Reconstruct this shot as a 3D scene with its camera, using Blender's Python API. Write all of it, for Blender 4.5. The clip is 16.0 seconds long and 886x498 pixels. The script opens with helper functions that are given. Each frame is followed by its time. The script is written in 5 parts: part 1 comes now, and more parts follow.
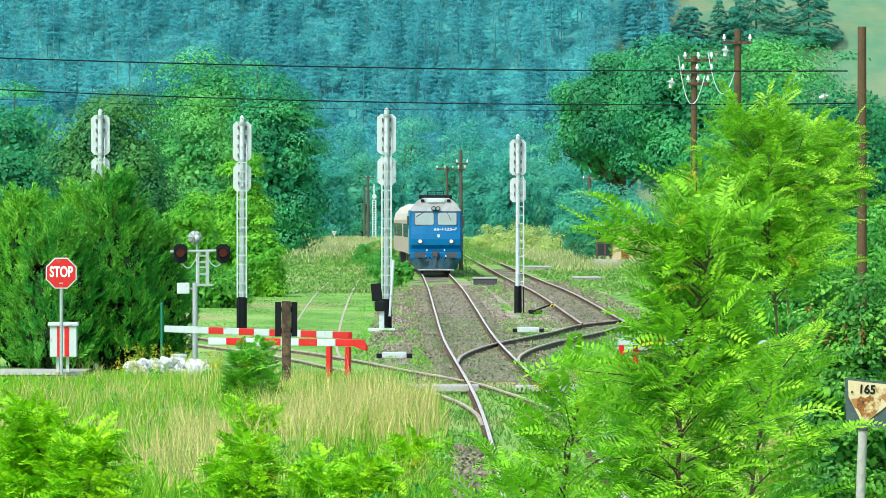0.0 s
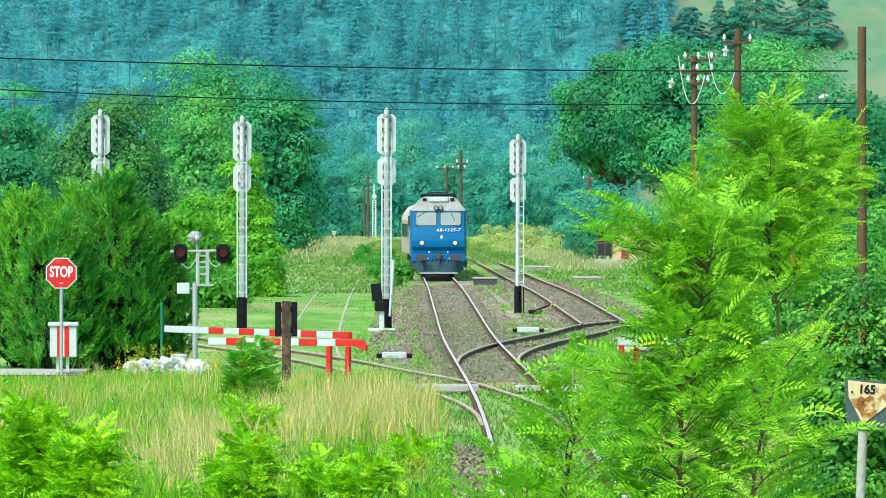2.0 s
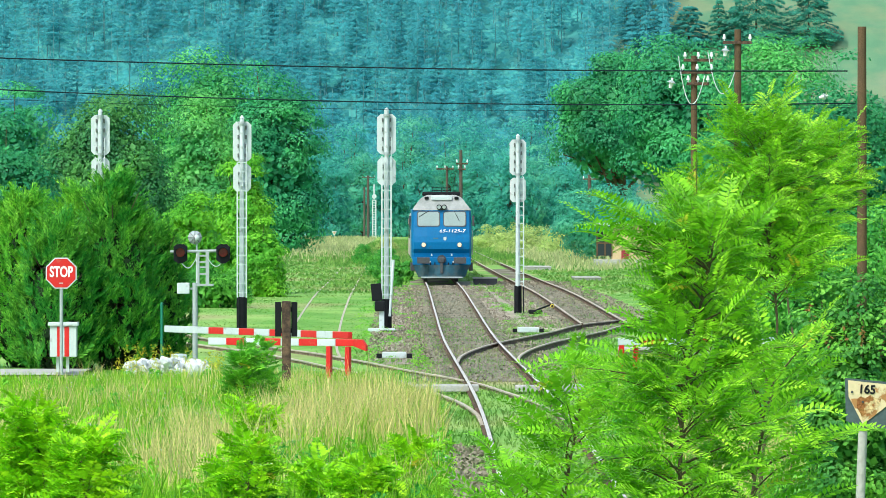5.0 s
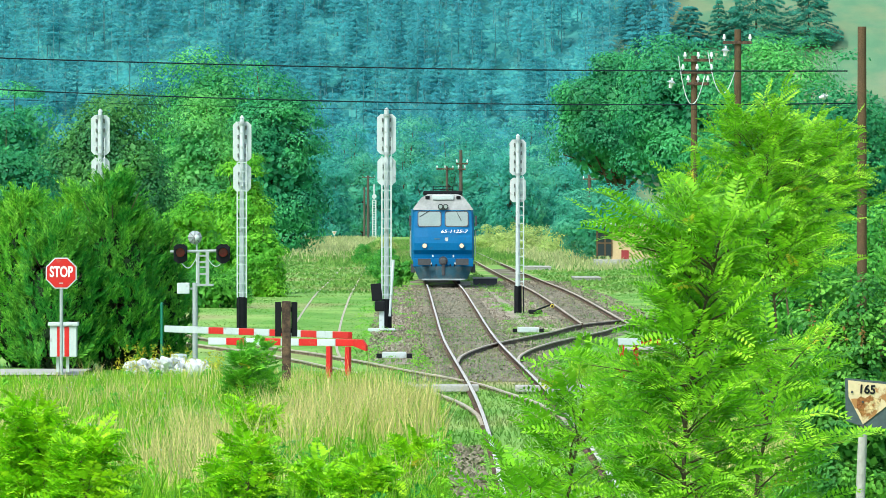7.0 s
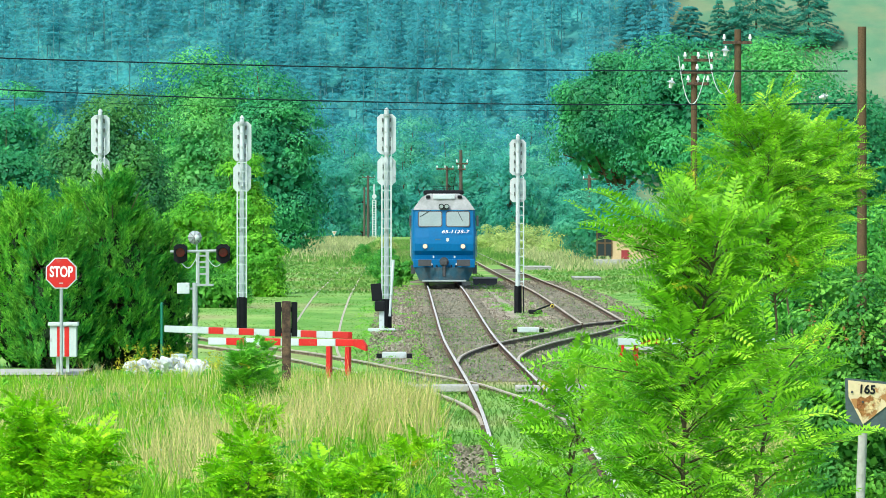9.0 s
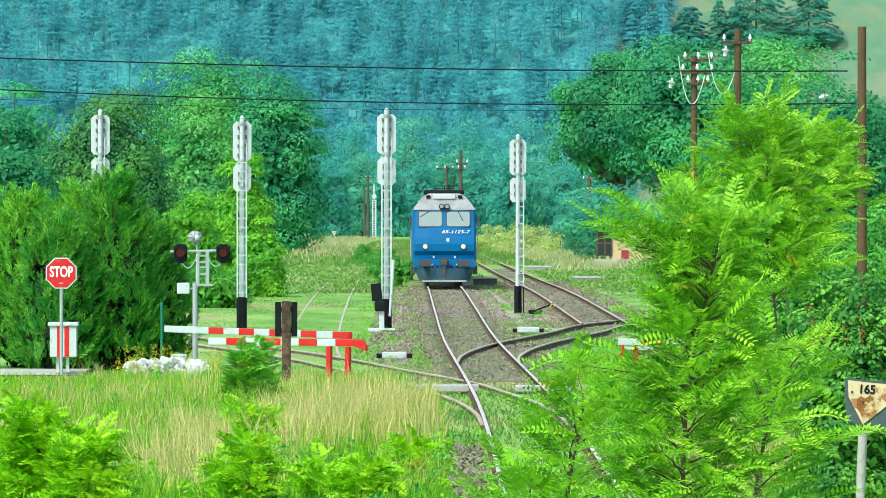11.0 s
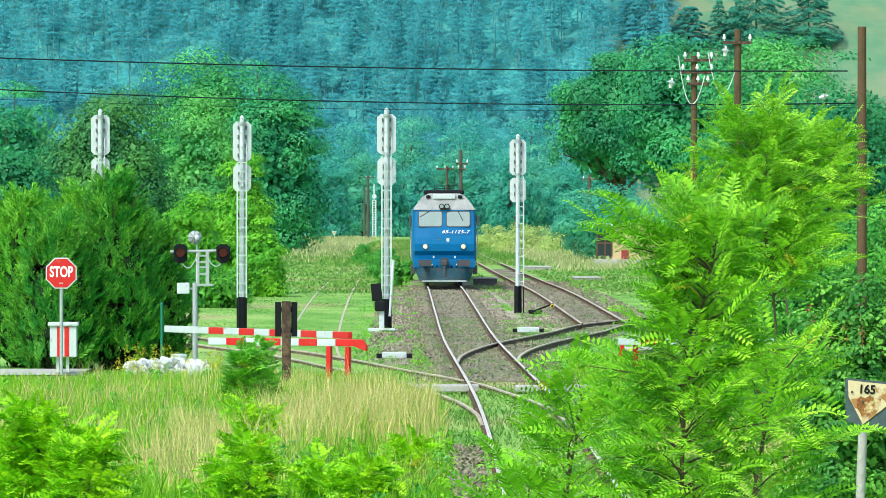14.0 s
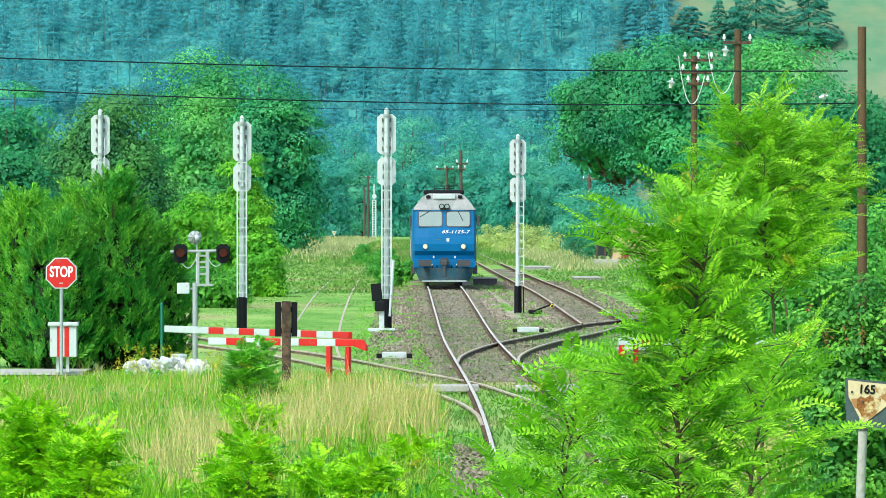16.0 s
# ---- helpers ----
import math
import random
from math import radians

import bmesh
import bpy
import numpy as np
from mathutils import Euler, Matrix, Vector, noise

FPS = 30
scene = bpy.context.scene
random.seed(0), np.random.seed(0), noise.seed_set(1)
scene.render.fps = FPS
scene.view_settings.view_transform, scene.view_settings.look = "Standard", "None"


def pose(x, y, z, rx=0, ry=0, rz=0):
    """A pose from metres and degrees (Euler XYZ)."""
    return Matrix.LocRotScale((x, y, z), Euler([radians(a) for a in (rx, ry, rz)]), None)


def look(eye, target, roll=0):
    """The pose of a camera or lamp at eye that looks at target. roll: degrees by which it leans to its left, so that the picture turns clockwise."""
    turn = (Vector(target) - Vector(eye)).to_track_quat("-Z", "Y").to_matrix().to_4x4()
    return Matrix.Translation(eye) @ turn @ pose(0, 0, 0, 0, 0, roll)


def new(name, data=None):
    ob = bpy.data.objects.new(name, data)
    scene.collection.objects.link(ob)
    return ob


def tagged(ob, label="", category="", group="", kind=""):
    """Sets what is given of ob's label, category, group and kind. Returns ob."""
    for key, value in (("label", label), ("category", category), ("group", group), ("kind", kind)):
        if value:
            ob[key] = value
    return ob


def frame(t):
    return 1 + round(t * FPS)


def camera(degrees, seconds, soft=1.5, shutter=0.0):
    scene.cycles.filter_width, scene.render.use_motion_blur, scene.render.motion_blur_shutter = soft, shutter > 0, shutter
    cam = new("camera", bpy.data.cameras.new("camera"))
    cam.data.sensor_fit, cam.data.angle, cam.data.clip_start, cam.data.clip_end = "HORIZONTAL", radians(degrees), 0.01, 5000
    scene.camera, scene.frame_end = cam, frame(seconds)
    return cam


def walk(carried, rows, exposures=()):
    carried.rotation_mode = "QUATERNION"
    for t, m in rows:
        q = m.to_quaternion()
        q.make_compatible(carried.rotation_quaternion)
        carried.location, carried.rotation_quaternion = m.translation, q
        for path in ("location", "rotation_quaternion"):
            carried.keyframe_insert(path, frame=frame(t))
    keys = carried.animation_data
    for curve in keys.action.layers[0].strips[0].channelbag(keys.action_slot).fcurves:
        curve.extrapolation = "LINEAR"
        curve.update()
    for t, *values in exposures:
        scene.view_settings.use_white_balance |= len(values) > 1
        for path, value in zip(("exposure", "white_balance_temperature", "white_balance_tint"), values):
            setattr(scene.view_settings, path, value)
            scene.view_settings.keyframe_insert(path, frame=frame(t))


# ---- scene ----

# ---------------------------------------------------------------- camera
cam = camera(8.153, 16.0, soft=0.85)
EYE = (0.0, 0.0, 3.5)
STAND = look(EYE, (0.0, 1000.0, -1.5))
walk(cam, [(0.0, STAND), (16.0, STAND)], [(0.0, 1.0, 6200, 4), (16.0, 1.0, 6200, 4)])

# ---------------------------------------------------------------- light: a bright hazy sky
world = bpy.data.worlds.new("sky")
scene.world = world
world.use_nodes = True
wn = world.node_tree
sky = wn.nodes.new("ShaderNodeTexSky")
sky.sky_type = "NISHITA"
sky.sun_disc = False
sky.sun_elevation = radians(52)
sky.sun_rotation = radians(215)
sky.air_density, sky.dust_density = 1.0, 3.0
wn.links.new(sky.outputs[0], wn.nodes["Background"].inputs[0])
wn.nodes["Background"].inputs[1].default_value = 0.132
sun = new("sun", bpy.data.lights.new("sun", "SUN"))
sun.data.energy, sun.data.angle, sun.data.color = 1.95, radians(14), (1.0, 0.96, 0.88)
sun.matrix_world = look((-60, -85, 130), (0, 0, 0))


# ---------------------------------------------------------------- materials
def material(name, base, rough=0.6, metal=0.0, vary=0.15, scale=8.0, bump=0.0, second=None, island=0.0, fine=None, translucent=0.0,
             spec=0.4, obj_random=0.0, spots=None, emit=None, stretch=1.0, gaps=0.0):
    """A node material: two scales of noise vary the colour, a second colour shows in patches."""
    m = bpy.data.materials.new(name)
    m.use_nodes = True
    nt = m.node_tree
    b = nt.nodes["Principled BSDF"]
    L = nt.links.new
    b.inputs["Roughness"].default_value = rough
    b.inputs["Metallic"].default_value = metal
    b.inputs["Specular IOR Level"].default_value = spec
    tc = nt.nodes.new("ShaderNodeTexCoord")
    grain = nt.nodes.new("ShaderNodeMapping")
    grain.inputs["Scale"].default_value = (1, stretch, 1)
    L(tc.outputs["Object"], grain.inputs[0])

    def noise_node(s, detail=4.0):
        n = nt.nodes.new("ShaderNodeTexNoise")
        n.inputs["Scale"].default_value = s
        n.inputs["Detail"].default_value = detail
        L(grain.outputs[0], n.inputs["Vector"])
        return n

    def mix(a, c, f, kind="MIX"):
        x = nt.nodes.new("ShaderNodeMix")
        x.data_type, x.blend_type = "RGBA", kind
        for sock, v in ((x.inputs[0], f), (x.inputs[6], a), (x.inputs[7], c)):
            if isinstance(v, (int, float)):
                sock.default_value = v
            elif isinstance(v, tuple):
                sock.default_value = (*v, 1)
            else:
                L(v, sock)
        return x.outputs[2]

    def ramp(src, lo, hi):
        r = nt.nodes.new("ShaderNodeMapRange")
        r.inputs[1].default_value, r.inputs[2].default_value = lo, hi
        L(src, r.inputs[0])
        return r.outputs[0]

    col = base
    big = noise_node(scale)
    small = noise_node(fine or scale * 7)
    if second:
        col = mix(col, second, ramp(big.outputs[0], 0.42, 0.62))
    if spots:
        col = mix(col, spots[0], ramp(noise_node(spots[1], 6.0).outputs[0], spots[2], spots[2] + (spots[3] if len(spots) > 3 else 0.08)))
    if vary:
        hs = nt.nodes.new("ShaderNodeHueSaturation")
        if isinstance(col, tuple):
            hs.inputs["Color"].default_value = (*col, 1)
        else:
            L(col, hs.inputs["Color"])
        ad = nt.nodes.new("ShaderNodeMath")
        ad.operation = "ADD"
        L(big.outputs[0], ad.inputs[0])
        L(small.outputs[0], ad.inputs[1])
        v = nt.nodes.new("ShaderNodeMapRange")
        v.inputs[1].default_value, v.inputs[2].default_value = 0.6, 1.4
        v.inputs[3].default_value, v.inputs[4].default_value = 1 - vary, 1 + vary
        L(ad.outputs[0], v.inputs[0])
        L(v.outputs[0], hs.inputs["Value"])
        col = hs.outputs[0]
    for amount, node, sock in ((island, "ShaderNodeNewGeometry", "Random Per Island"), (obj_random, "ShaderNodeObjectInfo", "Random")):
        if amount:
            g = nt.nodes.new(node)
            hs = nt.nodes.new("ShaderNodeHueSaturation")
            L(col, hs.inputs["Color"]) if not isinstance(col, tuple) else None
            v = nt.nodes.new("ShaderNodeMapRange")
            v.inputs[3].default_value, v.inputs[4].default_value = 1 - amount, 1 + amount
            L(g.outputs[sock], v.inputs[0])
            L(v.outputs[0], hs.inputs["Value"])
            h = nt.nodes.new("ShaderNodeMapRange")
            h.inputs[3].default_value, h.inputs[4].default_value = 0.5 + 0.03 * amount, 0.5 - 0.03 * amount
            L(g.outputs[sock], h.inputs[0])
            L(h.outputs[0], hs.inputs["Hue"])
            col = hs.outputs[0]
    if isinstance(col, tuple):
        b.inputs["Base Color"].default_value = (*col, 1)
    else:
        L(col, b.inputs["Base Color"])
    if bump:
        bp = nt.nodes.new("ShaderNodeBump")
        bp.inputs["Strength"].default_value = bump
        bp.inputs["Distance"].default_value = 0.05
        L(small.outputs[0], bp.inputs["Height"])
        L(bp.outputs[0], b.inputs["Normal"])
    if emit:
        b.inputs["Emission Color"].default_value = (*emit[0], 1)
        b.inputs["Emission Strength"].default_value = emit[1]
    if translucent:
        tr = nt.nodes.new("ShaderNodeBsdfTranslucent")
        ms = nt.nodes.new("ShaderNodeMixShader")
        ms.inputs[0].default_value = translucent
        L(col, tr.inputs[0]) if not isinstance(col, tuple) else None
        L(b.outputs[0], ms.inputs[1])
        L(tr.outputs[0], ms.inputs[2])
        last = ms
        if gaps:
            thin = nt.nodes.new("ShaderNodeBsdfTransparent")
            last = nt.nodes.new("ShaderNodeMixShader")
            last.inputs[0].default_value = gaps
            L(ms.outputs[0], last.inputs[1])
            L(thin.outputs[0], last.inputs[2])
        L(last.outputs[0], nt.nodes["Material Output"].inputs[0])
    return m


def leaf_material(name, base, second, island=0.25, scale=0.5, translucent=0.42, gaps=0.0):
    """Leaves; gaps is the share of a spray one sees through between needles or leaflets; it softens far trees like
    haze.
    """
    return material(name, base, rough=0.55, vary=0.18, scale=scale, fine=scale * 6, second=second, island=island, translucent=translucent, spec=0.25, gaps=gaps)


M_GROUND = material("meadow_ground", (0.128, 0.300, 0.052), 0.95, vary=0.25, scale=0.35, fine=4.0, second=(0.195, 0.335, 0.080), spec=0.1,
                    spots=((0.33, 0.32, 0.15), 0.14, 0.52, 0.2), stretch=0.4)
M_GRASS = leaf_material("green_grass", (0.16, 0.41, 0.012), (0.27, 0.50, 0.03), 0.35, 0.4)
M_SHORT = material("short_grass", (0.135, 0.320, 0.050), 0.6, vary=0.25, scale=0.35, fine=4.0, second=(0.205, 0.36, 0.080), island=0.25, translucent=0.5, spec=0.2,
                   spots=((0.34, 0.33, 0.15), 0.14, 0.52, 0.2), stretch=0.4)
M_DRY = leaf_material("dry_grass", (0.54, 0.50, 0.16), (0.66, 0.60, 0.24), 0.35, 0.6)
# copy of the dry grass, less yellow, with haze put into the colour
M_HAZEDRY = leaf_material("hazed_dry_grass", (0.43, 0.46, 0.20), (0.54, 0.53, 0.27), 0.2, 0.3, 0.5)
M_BALLAST = material("ballast", (0.125, 0.112, 0.080), 0.95, vary=0.35, scale=0.9, fine=14, second=(0.20, 0.185, 0.135), bump=0.6, spec=0.2,
                     spots=((0.13, 0.25, 0.04), 0.7, 0.55), stretch=0.15)
M_TANGRAVEL = material("tan_gravel", (0.27, 0.245, 0.18), 0.95, vary=0.3, scale=0.8, fine=12, second=(0.33, 0.30, 0.225), bump=0.6, spec=0.15,
                       spots=((0.15, 0.28, 0.05), 0.6, 0.56), stretch=0.2)
M_WEB = material("brown_rail_web", (0.105, 0.080, 0.055), 0.85, vary=0.3, scale=3, second=(0.15, 0.11, 0.075), spec=0.15)
M_RUSTSIDE = material("pale_rusty_rail_side", (0.17, 0.125, 0.085), 0.85, vary=0.3, scale=3, second=(0.26, 0.20, 0.14), spec=0.15)
M_CHIP = material("ballast_chips", (0.215, 0.195, 0.145), 0.9, vary=0.2, scale=0.6, island=0.3, spec=0.1)
M_WHITESTONE = material("white_rubble", (0.44, 0.47, 0.48), 0.9, vary=0.2, scale=3, island=0.3, bump=0.5)
M_RAIL = material("rusty_rail_side", (0.060, 0.046, 0.030), 0.85, 0.0, spec=0.15, vary=0.3, scale=3, second=(0.13, 0.075, 0.05))
M_RAILTOP = material("worn_rail_head", (0.43, 0.42, 0.39), 0.6, 0.0, vary=0.25, scale=2, spec=0.15)
M_RAILOLD = material("old_rail_head", (0.40, 0.35, 0.27), 0.6, 0.1, vary=0.3, scale=2)
M_SLEEPER = material("dusty_sleeper", (0.155, 0.152, 0.108), 0.9, vary=0.3, scale=2, obj_random=0.25, bump=0.4)
M_CONCRETE = material("grey_concrete", (0.38, 0.38, 0.35), 0.9, vary=0.2, scale=1.5, fine=20, second=(0.29, 0.30, 0.27), bump=0.3)
M_WHITE = material("white_paint", (0.46, 0.53, 0.535), 0.5, vary=0.08, scale=3, fine=25, spots=((0.34, 0.38, 0.38), 5.0, 0.60))
M_BLACK = material("black_paint", (0.009, 0.011, 0.013), 0.7, vary=0.3, scale=4, spec=0.12)
M_RED = material("red_paint", (0.50, 0.012, 0.010), 0.45, vary=0.12, scale=4, spots=((0.45, 0.05, 0.03), 6.0, 0.62))
M_GREY = material("grey_paint", (0.30, 0.35, 0.35), 0.55, vary=0.12, scale=4)
M_DARKGREY = material("dark_grey_metal", (0.05, 0.055, 0.06), 0.65, 0.1, vary=0.25, scale=6)
M_BRACKET = material("grey_bracket_metal", (0.11, 0.12, 0.12), 0.6, 0.1, vary=0.25, scale=6)
M_RUST = material("flaking_rust", (0.30, 0.135, 0.035), 0.9, vary=0.35, scale=9, fine=50, second=(0.20, 0.075, 0.02), spots=((0.52, 0.40, 0.20), 17.0, 0.49, 0.10), bump=0.4)
M_SLATE = material("slate_grey_enamel", (0.055, 0.085, 0.09), 0.55, vary=0.25, scale=6, spots=((0.16, 0.22, 0.21), 5.0, 0.60))
M_WOOD = material("weathered_pole_wood", (0.120, 0.080, 0.045), 0.95, vary=0.35, scale=2, fine=30, second=(0.085, 0.06, 0.036), bump=0.4, spec=0.08)
M_OLDWOOD = material("dark_cracked_wood", (0.060, 0.040, 0.027), 0.9, vary=0.5, scale=6, fine=45, second=(0.13, 0.082, 0.048), bump=0.8)
M_BARK = material("bark", (0.10, 0.075, 0.05), 0.95, vary=0.3, scale=2, bump=0.5)
M_TWIG = material("young_bark", (0.085, 0.072, 0.035), 0.9, vary=0.2, scale=5)
M_PORCELAIN = material("white_porcelain", (0.66, 0.70, 0.70), 0.2, vary=0.03, scale=5)
M_WIRE = material("dark_wire", (0.012, 0.022, 0.026), 0.9, vary=0.1, scale=1, spec=0.03)
M_BLUE = material("locomotive_blue", (0.002, 0.115, 0.285), 0.45, spec=0.2, vary=0.12, scale=1.2, fine=9, spots=((0.02, 0.10, 0.20), 2.5, 0.62))
M_TEAL = material("dusty_blue_apron", (0.035, 0.14, 0.20), 0.65, vary=0.25, scale=2.5, second=(0.07, 0.12, 0.14))
M_ROOF = material("pale_grey_roof", (0.29, 0.31, 0.30), 0.7, vary=0.2, scale=1.5, fine=9, second=(0.20, 0.22, 0.21), spec=0.2)
M_GLASS = material("pale_windscreen", (0.235, 0.30, 0.285), 0.12, vary=0.12, scale=2, spec=0.7)
M_LAMPGLOW = material("lit_headlight", (0.5, 0.4, 0.3), 0.3, vary=0, emit=((1.0, 0.56, 0.28), 0.42))
M_COACH = material("coach_side", (0.40, 0.325, 0.27), 0.6, vary=0.15, scale=1, fine=8)
M_COACHROOF = material("dusty_coach_roof", (0.46, 0.43, 0.38), 0.8, vary=0.2, scale=1.2, fine=9)
M_CREAM = material("cream_plaster", (0.48, 0.38, 0.20), 0.9, vary=0.15, scale=1.2)
M_DARKGLASS = material("dark_glass", (0.02, 0.03, 0.035), 0.1, vary=0.05, scale=2, spec=0.7)
M_YELLOW = material("yellow_paint", (0.50, 0.42, 0.05), 0.6, vary=0.15, scale=5)
M_SIGNCREAM = material("rusted_cream_enamel", (0.56, 0.47, 0.28), 0.6, vary=0.15, scale=5, fine=30, spots=((0.33, 0.16, 0.05), 9.0, 0.56, 0.05))
M_MAROON = material("faded_dark_red_paint", (0.24, 0.030, 0.030), 0.7, vary=0.2, scale=4)
M_LENS = material("dark_red_lens", (0.16, 0.006, 0.010), 0.15, vary=0.05, scale=5, spec=0.6)

M_LEAF_DARK = leaf_material("dark_leaves", (0.028, 0.23, 0.100), (0.065, 0.35, 0.11), 0.2, 0.3, 0.40)
# the blue in this green stands for haze over the big crowns
M_LEAF_BLUEHAZE = leaf_material("haze_blue_leaves", (0.036, 0.28, 0.125), (0.090, 0.43, 0.15), 0.2, 0.25, 0.42)
M_LEAF_OLIVE = leaf_material("olive_leaves", (0.044, 0.20, 0.066), (0.10, 0.32, 0.075), 0.22, 0.3, 0.38)
# mid green with extra blue put in for haze
M_LEAF_MID = leaf_material("mid_leaves", (0.046, 0.315, 0.10), (0.14, 0.50, 0.12), 0.2, 0.25, 0.42)
M_LEAF_LIGHT = leaf_material("light_leaves", (0.12, 0.44, 0.03), (0.23, 0.56, 0.035), 0.22, 0.7)
M_LEAF_BRIGHT = leaf_material("bright_young_leaves", (0.195, 0.52, 0.018), (0.36, 0.67, 0.035), 0.32, 1.5, 0.42)
M_LEAF_NEAR = leaf_material("hedge_leaves", (0.070, 0.33, 0.045), (0.15, 0.45, 0.05), 0.25, 0.8, 0.4)
M_RACHIS = material("green_leaf_stalk", (0.16, 0.34, 0.05), 0.7, vary=0.15, scale=4)
M_ROSETIP = leaf_material("reddish_shoot_leaves", (0.30, 0.24, 0.06), (0.36, 0.16, 0.06), 0.3, 2.0)
# forest trunks tinted teal: haze put into the base colour
M_HAZEBARK = material("haze_blue_bark", (0.10, 0.26, 0.27), 0.9, vary=0.2, scale=0.5)
M_MEADOWBUSH = leaf_material("meadow_shrub_leaves", (0.42, 0.57, 0.17), (0.50, 0.58, 0.22), 0.2, 0.3, 0.5, 0.2)
M_LEAF_SHOOT = leaf_material("fresh_shoot_leaves", (0.26, 0.64, 0.008), (0.42, 0.71, 0.015), 0.35, 1.5, 0.45)
M_LEAF_THUJA_PALE = leaf_material("pale_thuja_leaves", (0.12, 0.45, 0.035), (0.24, 0.56, 0.05), 0.4, 1.6, 0.40)
M_GREENPOST = material("green_paint", (0.01, 0.16, 0.09), 0.5, vary=0.1, scale=4)
M_LETTER = material("white_lettering", (0.72, 0.74, 0.74), 0.5, vary=0.03, scale=5)
# pole wood greyed for distance: haze put into the base colour
M_HAZEWOOD = material("hazed_pole_wood", (0.085, 0.075, 0.06), 0.95, vary=0.2, scale=2, spec=0.05)
M_LEAF_ROSE = leaf_material("rose_leaves", (0.045, 0.22, 0.035), (0.14, 0.40, 0.04), 0.4, 2.5, 0.35)
M_YELLOWLEAF = leaf_material("yellow_green_leaves", (0.42, 0.50, 0.03), (0.52, 0.46, 0.03), 0.3, 2.0)
# lighter of two far leaf colours, both with haze mixed into the green
M_LEAF_HAZEPALE = leaf_material("hazed_pale_leaves", (0.085, 0.42, 0.29), (0.16, 0.53, 0.32), 0.12, 0.22, 0.5, 0.3)
# light maple green with some haze mixed into the colour
M_LEAF_MAPLE = leaf_material("hazy_maple_leaves", (0.085, 0.38, 0.105), (0.20, 0.55, 0.13), 0.2, 0.3, 0.45)
# far leaves paled and blued to imitate haze over the distance
M_LEAF_HAZE = leaf_material("hazed_far_leaves", (0.060, 0.375, 0.300), (0.115, 0.48, 0.34), 0.12, 0.22, 0.5, 0.3)
M_LEAF_THUJA = leaf_material("thuja_leaves", (0.045, 0.29, 0.03), (0.15, 0.44, 0.04), 0.4, 1.6, 0.3)
# near-black colour that stands for the shade inside the thujas
M_INNERSHADE = material("thuja_inner_shade", (0.022, 0.048, 0.020), 0.95, vary=0.4, scale=6, fine=40, spec=0.05)
# pine needles brightened and blued, so their colour carries the hillside's haze
M_HAZEPINE = leaf_material("haze_blue_pine", (0.062, 0.345, 0.380), (0.090, 0.43, 0.45), 0.05, 0.16, 0.55, 0.42)
M_HILLFIR = leaf_material("hill_fir", (0.034, 0.24, 0.20), (0.05, 0.30, 0.24), 0.12, 0.1, 0.4)
M_PINE = leaf_material("hill_pine", (0.03, 0.22, 0.15), (0.05, 0.27, 0.16), 0.25, 0.1, 0.4)


# ---------------------------------------------------------------- helpers for meshes
def part(name, bm, mat, parent=None, label="", smooth=False):
    me = bpy.data.meshes.new(name)
    bm.to_mesh(me)
    bm.free()
    for m in (mat if isinstance(mat, (list, tuple)) else [mat]):
        me.materials.append(m)
    if smooth:
        for p in me.polygons:
            p.use_smooth = True
    ob = new(name, me)
    ob.parent = parent
    if label:
        tagged(ob, label)
    return ob


def thing(name, m, label, category, group="", kind=""):
    ob = new(name)
    ob.matrix_world = m
    ob.empty_display_size = 0.2
    return tagged(ob, label, category, group, kind)


def box(bm, x0, x1, y0, y1, z0, z1, bevel=0.0, mat=0, turn=None):
    r = bmesh.ops.create_cube(bm, size=1.0)
    vs = r["verts"]
    for v in vs:
        v.co = Vector((x0 + (v.co.x + 0.5) * (x1 - x0), y0 + (v.co.y + 0.5) * (y1 - y0), z0 + (v.co.z + 0.5) * (z1 - z0)))
    if turn is not None:
        bmesh.ops.transform(bm, matrix=turn, verts=vs)
    fs = {f for v in vs for f in v.link_faces}
    for f in fs:
        f.material_index = mat
    if bevel:
        es = list({e for v in vs for e in v.link_edges})
        bmesh.ops.bevel(bm, geom=es, offset=bevel, segments=2, affect="EDGES", profile=0.6)
    return bm


def rod(bm, a, b, r0, r1=None, n=8, mat=0):
    a, b = Vector(a), Vector(b)
    r1 = r0 if r1 is None else r1
    d = b - a
    q = d.to_track_quat("Z", "Y").to_matrix()
    lo, hi = [], []
    for i in range(n):
        t = 2 * math.pi * i / n
        c = Vector((math.cos(t), math.sin(t), 0))
        lo.append(bm.verts.new(a + q @ (c * r0)))
        hi.append(bm.verts.new(b + q @ (c * r1)))
    for i in range(n):
        f = bm.faces.new((lo[i], lo[(i + 1) % n], hi[(i + 1) % n], hi[i]))
        f.material_index, f.smooth = mat, n > 6
    for ring in (lo[::-1], hi):
        f = bm.faces.new([bm.verts.new(v.co) for v in ring])
        f.material_index = mat
    return bm


def prism(bm, outline, y0, y1, mat=0):
    """An outline in x, z pushed from y0 to y1."""
    a = [bm.verts.new((x, y0, z)) for x, z in outline]
    b = [bm.verts.new((x, y1, z)) for x, z in outline]
    n = len(a)
    fs = [bm.faces.new(a), bm.faces.new(b[::-1])]
    fs += [bm.faces.new((a[(i + 1) % n], a[i], b[i], b[(i + 1) % n])) for i in range(n)]
    for f in fs:
        f.material_index = mat
    return bm


def B():
    return bmesh.new()


def tube(bm, pts, r, n=6):
    """One unbroken tube along pts."""
    pts = [Vector(p) for p in pts]
    prev = None
    for i, p in enumerate(pts):
        d = pts[min(i + 1, len(pts) - 1)] - pts[max(i - 1, 0)]
